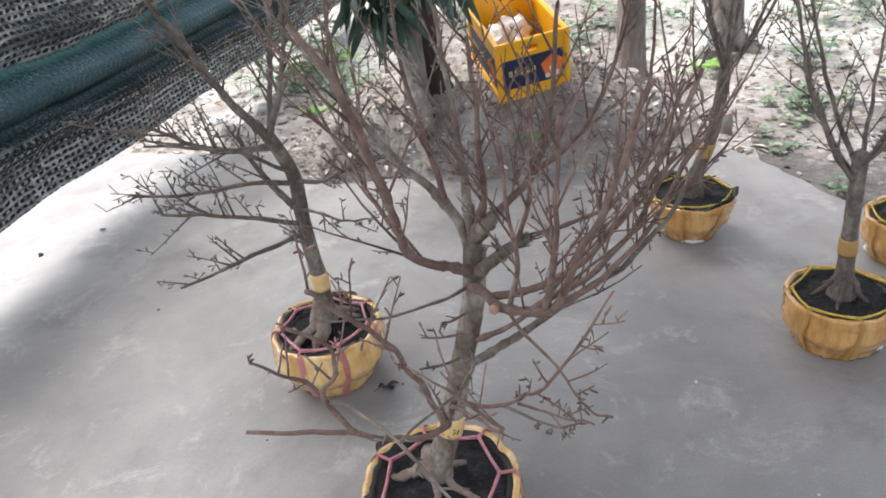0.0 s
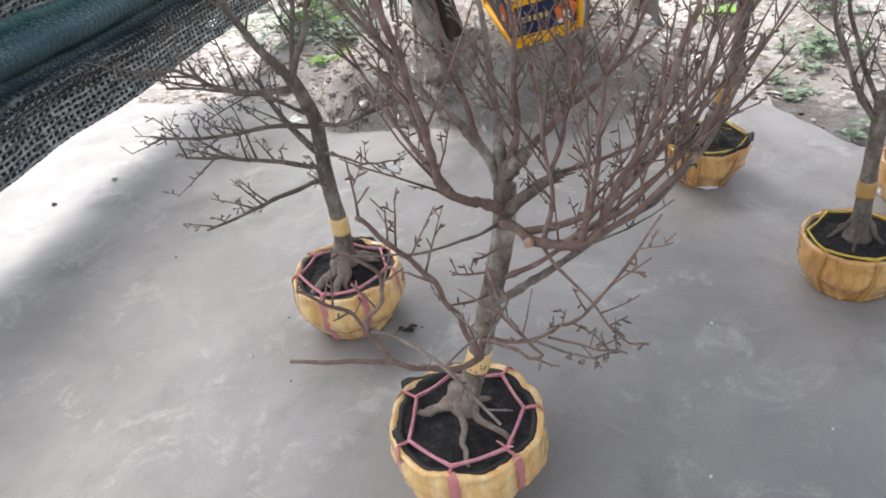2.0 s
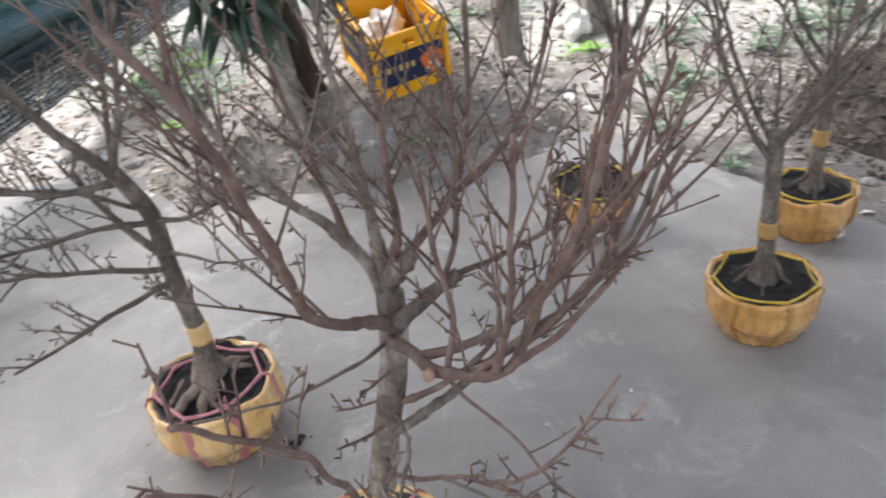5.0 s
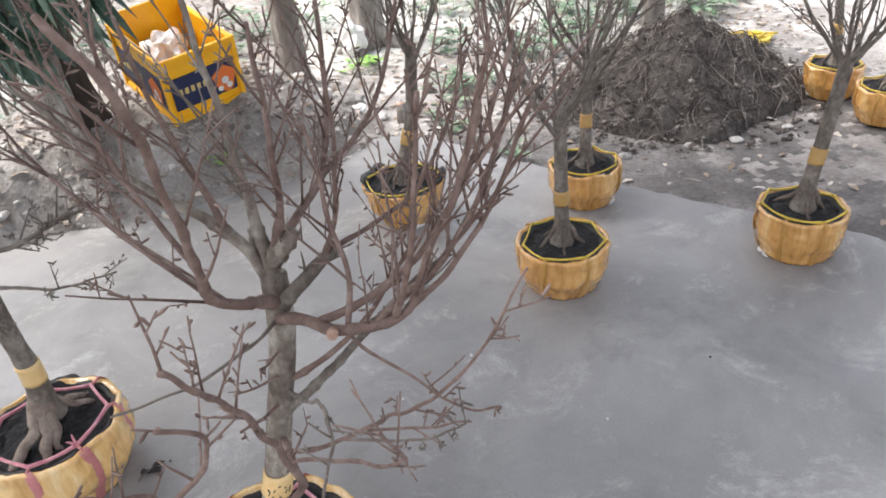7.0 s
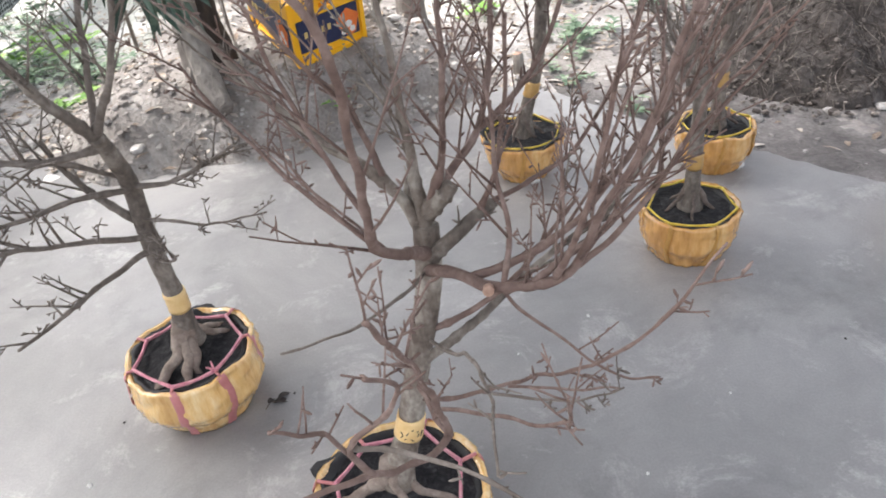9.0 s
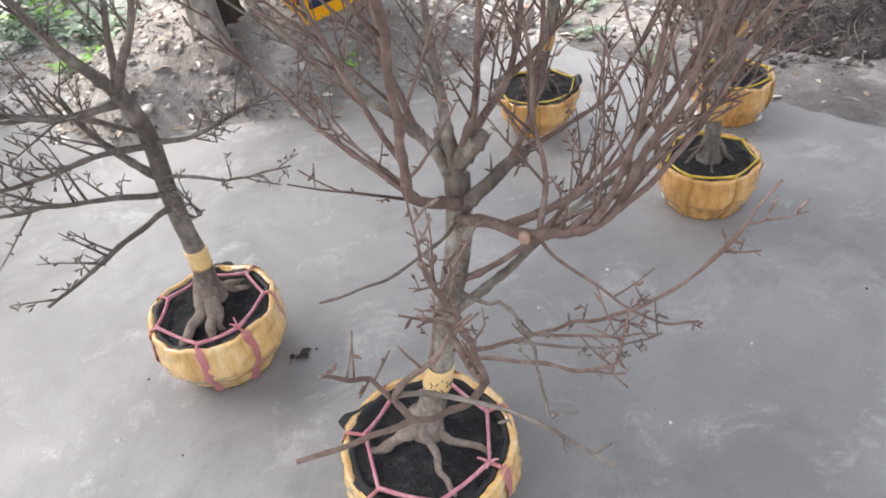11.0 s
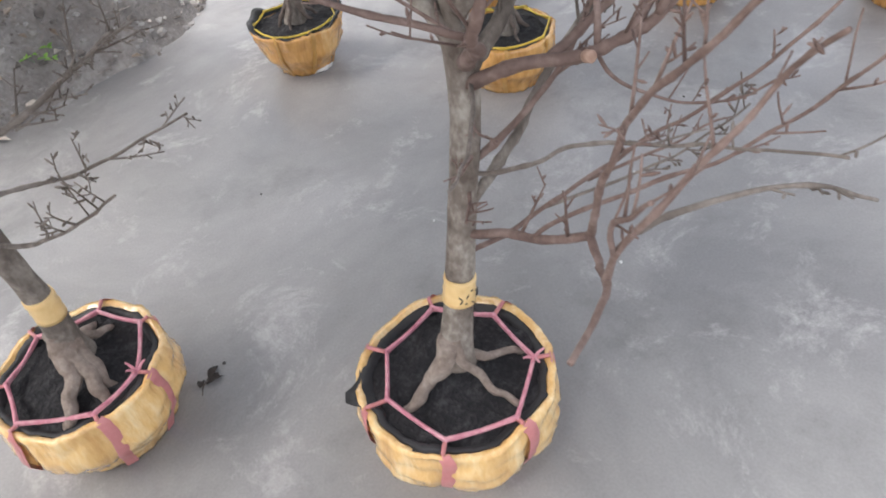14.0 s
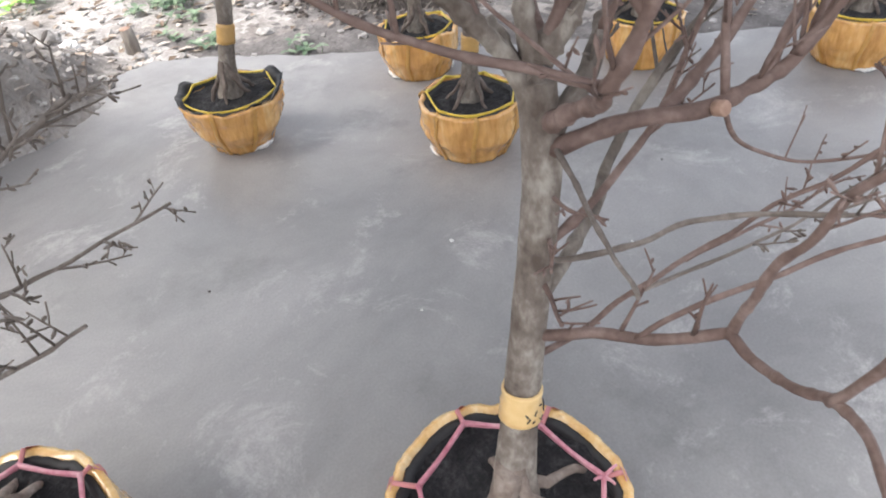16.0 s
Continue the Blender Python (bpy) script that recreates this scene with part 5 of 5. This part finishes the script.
# ---- yellow cord on the dirt ----
def cord_coil():
    rnd = random.Random(6)
    root = thing("cord_coil", (3.56, 4.52, ground_height(3.56, 4.52)), "loose tangle of yellow plastic cord on the dirt", "cord")
    g = Geo()
    for k in range(9):
        pts = []
        for j in range(9):
            a = j * 0.8 + k
            pts.append(Vector((math.cos(a) * rnd.uniform(0.06, 0.30), math.sin(a) * rnd.uniform(0.04, 0.14), 0.012 + 0.012 * rnd.random() + 0.004 * k)))
        line = spline(pts, 4)
        g.tube(line, [0.0075] * len(line), 5)
    g.part("cord", YELLOW, root)


cord_coil()


# ---- weeds ----
def weed(x, y, seed, size, count, material=LEAF, label="low green weed growing in the dirt"):
    rnd = random.Random(seed)
    root = thing("weed", (x, y, ground_height(x, y) - 0.005), label, "weed", "weeds")
    g = Geo()
    stems = Geo()
    for k in range(count):
        a, d = rnd.uniform(0, 6.283), math.sqrt(rnd.random()) * size
        p = Vector((math.cos(a) * d, math.sin(a) * d, 0))
        tip = p + Vector((rnd.uniform(-0.03, 0.03), rnd.uniform(-0.03, 0.03), rnd.uniform(0.02, 0.5) * size))
        stems.tube([p, (p + tip) / 2 + Vector((0.004, 0, 0)), tip], [0.002, 0.0017, 0.001], 4)
        for j in range(3):
            e = Vector((math.cos(a + j * 2.1), math.sin(a + j * 2.1), rnd.uniform(0.1, 0.7)))
            g.leaf(tip, e, (0, 0, 1), rnd.uniform(0.2, 0.36) * min(size, 0.22) + 0.02, rnd.uniform(0.09, 0.15) * min(size, 0.22) + 0.012, 0.25)
    tagged(stems.part("stalk", LEAF, root), kind="stuff")
    tagged(g.part("foliage", material, root), kind="stuff")


weed(1.60, 4.78, 1, 0.15, 26)
weed(1.55, 4.50, 2, 0.09, 10)
weed(1.40, 4.34, 3, 0.07, 6)
weed(1.62, 3.66, 4, 0.09, 9)
weed(1.20, 5.40, 5, 0.16, 14, LEAF_BRIGHT, "bright young sprout between the tree trunks")
weed(0.205, 3.93, 6, 0.055, 6, LEAF_BRIGHT, "tiny bright green seedling on the mound")
weed(-2.2, 6.6, 7, 0.45, 70)
weed(-1.5, 5.5, 8, 0.30, 45)
weed(-1.35, 4.95, 9, 0.14, 16, LEAF_BRIGHT, "bright green seedling among rubble")
weed(0.1, 5.9, 10, 0.40, 60)
weed(0.75, 6.6, 11, 0.45, 55)
weed(2.3, 6.5, 12, 0.40, 50)
weed(3.6, 5.3, 13, 0.40, 60)
weed(-0.6, 6.8, 14, 0.5, 60)
weed(1.9, 5.5, 15, 0.2, 18)
weed(-1.15, 5.2, 17, 0.22, 26)
weed(-2.0, 5.6, 18, 0.3, 40)
weed(1.45, 4.15, 19, 0.10, 10)
weed(2.75, 5.35, 20, 0.30, 40)
weed(3.15, 5.75, 21, 0.35, 50)
weed(1.75, 4.75, 22, 0.16, 18)
weed(2.35, 5.15, 23, 0.22, 24)
weed(4.1, 5.6, 24, 0.35, 40)
weed(-1.75, 6.0, 16, 0.3, 40, LEAF_BRIGHT, "patch of bright young weeds beyond the mound")


# ---- litter, clods, stones ----
def scatter():
    rnd = random.Random(41)
    leaves, clods, rubble = Geo(), Geo(), Geo()
    corner = [(1.27, 3.98), (2.46, 2.26)]

    def off_pad(x, y):
        edge = corner[0][1] + (x - corner[0][0]) * (corner[1][1] - corner[0][1]) / (corner[1][0] - corner[0][0])
        return mound_height(x, y) > 0.012 or y > 4.36 or (x > 1.22 and y > edge + 0.04) or (x <= 1.3 and y > 4.16 - 0.055 * x)

    made = 0
    while made < 4200:
        x, y = rnd.uniform(-3.0, 4.5), 3.6 + 5 * rnd.random() ** 1.5
        if x > 1.3:
            y = rnd.uniform(2.0, 7.5)
        if not off_pad(x, y):
            continue
        if mound_height(x, y) > 0.1 and rnd.random() < 0.7:
            continue
        if x > 1.5 and y < 4.4 and rnd.random() < 0.86:
            continue
        made += 1
        a = rnd.uniform(0, 6.283)
        leaves.leaf((x, y, ground_height(x, y) + 0.006), (math.cos(a), math.sin(a), rnd.uniform(-0.1, 0.3)), (rnd.uniform(-0.3, 0.3), rnd.uniform(-0.3, 0.3), 1), rnd.uniform(0.03, 0.085), rnd.uniform(0.015, 0.035), 0.15, 2)
    made = 0
    while made < 3600:
        x, y = rnd.uniform(-1.4, 1.1), rnd.uniform(3.66, 4.9)
        m = mound_height(x, y)
        if m < 0.012:
            continue
        made += 1
        clods.lump((x, y, ground_height(x, y) + 0.002), 0.006 + 0.045 * rnd.random() ** 4, rnd)
    made = 0
    while made < 3800:
        x, y = rnd.uniform(-2.6, 4.4), rnd.uniform(2.0, 7.0)
        if not off_pad(x, y):
            continue
        if x > 1.5 and y < 4.2 and rnd.random() < 0.5:
            continue
        made += 1
        rubble.lump((x, y, ground_height(x, y) + 0.002), 0.006 + 0.055 * rnd.random() ** 5, rnd)
    for name, g, m, lab in (("leaf_litter", leaves, LITTER, "dry fallen leaves scattered over the dirt"), ("clods", clods, CLOD, "crumbled soil clods on the mound"), ("gravel", rubble, STONE, "small stones scattered in the dirt")):
        tagged(g.part(name, m, None, lab, smooth=False), category=name.replace("_", " "), kind="stuff")


scatter()


def stone(x, y, size, seed, label="pale broken stone lying on the dirt", z=None):
    rnd = random.Random(seed)
    bm = bmesh.new()
    bmesh.ops.create_icosphere(bm, subdivisions=3, radius=size / 2)
    for v in bm.verts:
        v.co = v.co * (1 + 0.30 * noise.noise(v.co * (2.2 / size) + Vector((seed, 0, 0))) + 0.08 * noise.noise(v.co * (7 / size)))
        v.co.z *= 0.5
    ob = part("stone", bm, STONE, None, label, smooth=False)
    tagged(ob, category="stone", group="loose stones")
    ob.matrix_basis = pose(x, y, (ground_height(x, y) if z is None else z) + size * 0.12, 0, 0, rnd.uniform(0, 360))


for k, (x, y, size) in enumerate(((-2.0, 4.72, 0.16), (-1.75, 4.62, 0.10), (-1.9, 5.1, 0.14), (-1.5, 4.5, 0.11), (-1.3, 4.42, 0.08), (-1.62, 4.85, 0.09), (0.92, 4.62, 0.13), (1.02, 4.75, 0.10), (0.8, 4.5, 0.09), (1.1, 4.45, 0.08), (0.7, 4.72, 0.11), (1.18, 4.3, 0.06), (2.38, 3.36, 0.055), (2.60, 3.30, 0.065), (2.5, 3.1, 0.035), (2.9, 3.3, 0.05), (0.55, 4.4, 0.07), (2.05, 3.4, 0.06), (1.65, 4.0, 0.07), (1.9, 4.1, 0.06), (-0.75, 3.86, 0.07), (-0.95, 3.95, 0.06))):
    stone(x, y, size, k)


def chip(x, y, size, material, label, seed):
    """A crumb lying on the pad."""
    rnd = random.Random(seed)
    g = Geo()
    g.lump((0, 0, size * 0.2), size, rnd, 0.5)
    ob = g.part("chip", material, None, label, smooth=False)
    ob.matrix_basis = pose(x, y, 0)
    tagged(ob, category="crumb", group="crumbs on the pad")


for k, (x, y, size, m) in enumerate(((-1.95, 3.28, 0.035, PEBBLE), (-2.12, 3.02, 0.028, DARKCHIP), (-0.60, 2.045, 0.016, PEBBLE), (-0.062, 2.228, 0.010, DARKCHIP), (0.79, 1.72, 0.010, PEBBLE), (0.85, 2.3, 0.012, PEBBLE), (-0.55, 2.25, 0.010, DARKCHIP), (-0.42, 1.95, 0.009, DARKCHIP), (0.05, 1.36, 0.010, DARKCHIP), (0.6, 2.2, 0.008, PEBBLE), (-1.2, 2.6, 0.012, DARKCHIP), (-0.9, 3.0, 0.014, PEBBLE), (0.35, 2.7, 0.009, DARKCHIP), (1.1, 1.9, 0.010, PEBBLE), (1.5, 2.0, 0.009, DARKCHIP))):
    chip(x, y, size, m, "pale chip lying on the concrete" if m is PEBBLE else "dark crumb of soil on the concrete", k)


def dead_leaf(x, y, turn):
    """A dark, curled leaf on its stalk, lying on the pad."""
    root = thing("dead_leaf", (x, y, 0), "dark curled dead leaf lying beside a pot", "leaf", turn=turn)
    g = Geo()
    for k, (dx, ln, w, tilt) in enumerate(((0.0, 0.055, 0.026, 0.25), (0.018, 0.042, 0.022, 0.45), (-0.012, 0.036, 0.018, 0.12))):
        a = 0.5 * k - 0.4
        g.leaf((dx, 0.004 * k, 0.003), (math.cos(a), math.sin(a), tilt), (0.2, 0.1, 1), ln, w, 0.5, 5)
    g.part("blade", DARKCHIP, root)
    g = Geo()
    line = spline([(-0.03, -0.01, 0.003), (-0.01, 0.0, 0.008), (0.01, 0.002, 0.005)], 4)
    g.tube(line, taper(len(line), 0.0012, 0.0018), 5)
    g.part("stalk", STRAND, root)


dead_leaf(-0.122, 2.205, 25)


def rag(x, y, z, size, seed, label, tall=1.0):
    """A crumpled scrap of white plastic."""
    bm = bmesh.new()
    bmesh.ops.create_icosphere(bm, subdivisions=3, radius=size / 2)
    for v in bm.verts:
        v.co *= 1 + 0.5 * noise.noise(v.co * (3 / size) + Vector((seed, 0, 0))) + 0.2 * noise.noise(v.co * (8 / size))
        v.co.z *= tall
    ob = part("plastic_scrap", bm, WHITE, None, label)
    tagged(ob, category="plastic scrap", group="plastic scraps")
    ob.matrix_basis = pose(x, y, z)


rag(1.22, 5.74, ground_height(1.22, 5.74) + 0.10, 0.18, 1, "white plastic scrap against the knotted tree roots", 1.4)
rag(-2.15, 4.90, ground_height(-2.15, 4.9) + 0.02, 0.13, 2, "crumpled white plastic scrap on the dirt", 0.5)
rag(-1.22, 3.97, ground_height(-1.22, 3.97) + 0.02, 0.085, 4, "crumpled white plastic scrap at the mound's foot", 0.6)
rag(0.99, 4.52, ground_height(0.99, 4.52) + 0.015, 0.09, 3, "crumpled white plastic scrap on the dirt", 0.5)


def wire_fence():
    """A sagging strip of hexagonal wire mesh on two thin stakes, far behind the mound."""
    root = thing("wire_fence", (-1.05, 5.75, 0.0), "loose hexagonal wire mesh between thin grey stakes", "fence")
    z0, w, h, s = ground_height(-1.05, 5.75), 1.0, 0.85, 0.055
    g = Geo()
    for j in range(int(h / (s * 1.5))):
        for i in range(int(w / (s * 1.732))):
            x, z = i * s * 1.732 + (j % 2) * s * 0.866, z0 + 0.08 + j * s * 1.5
            y = 0.04 * noise.noise(Vector((x * 3, z * 3, 0)))
            a, p, q, r = Vector((x, y, z)), Vector((x - s * 0.866, y, z + s * 0.5)), Vector((x + s * 0.866, y, z + s * 0.5)), Vector((x, y, z - s))
            for e in (p, q, r):
                g.tube([a, e], [0.0018, 0.0018], 4)
    tagged(g.part("wire_mesh", WIRE, root, "thin grey hexagonal wire"), kind="stuff")
    for x in (-0.06, w):
        g = Geo()
        g.tube([(x, 0, z0 - 0.1), (x + 0.01, 0, z0 + 0.5), (x, 0.01, z0 + 1.05)], [0.014, 0.013, 0.012], 7)
        g.part("stake", OLDBARK, root)


wire_fence()
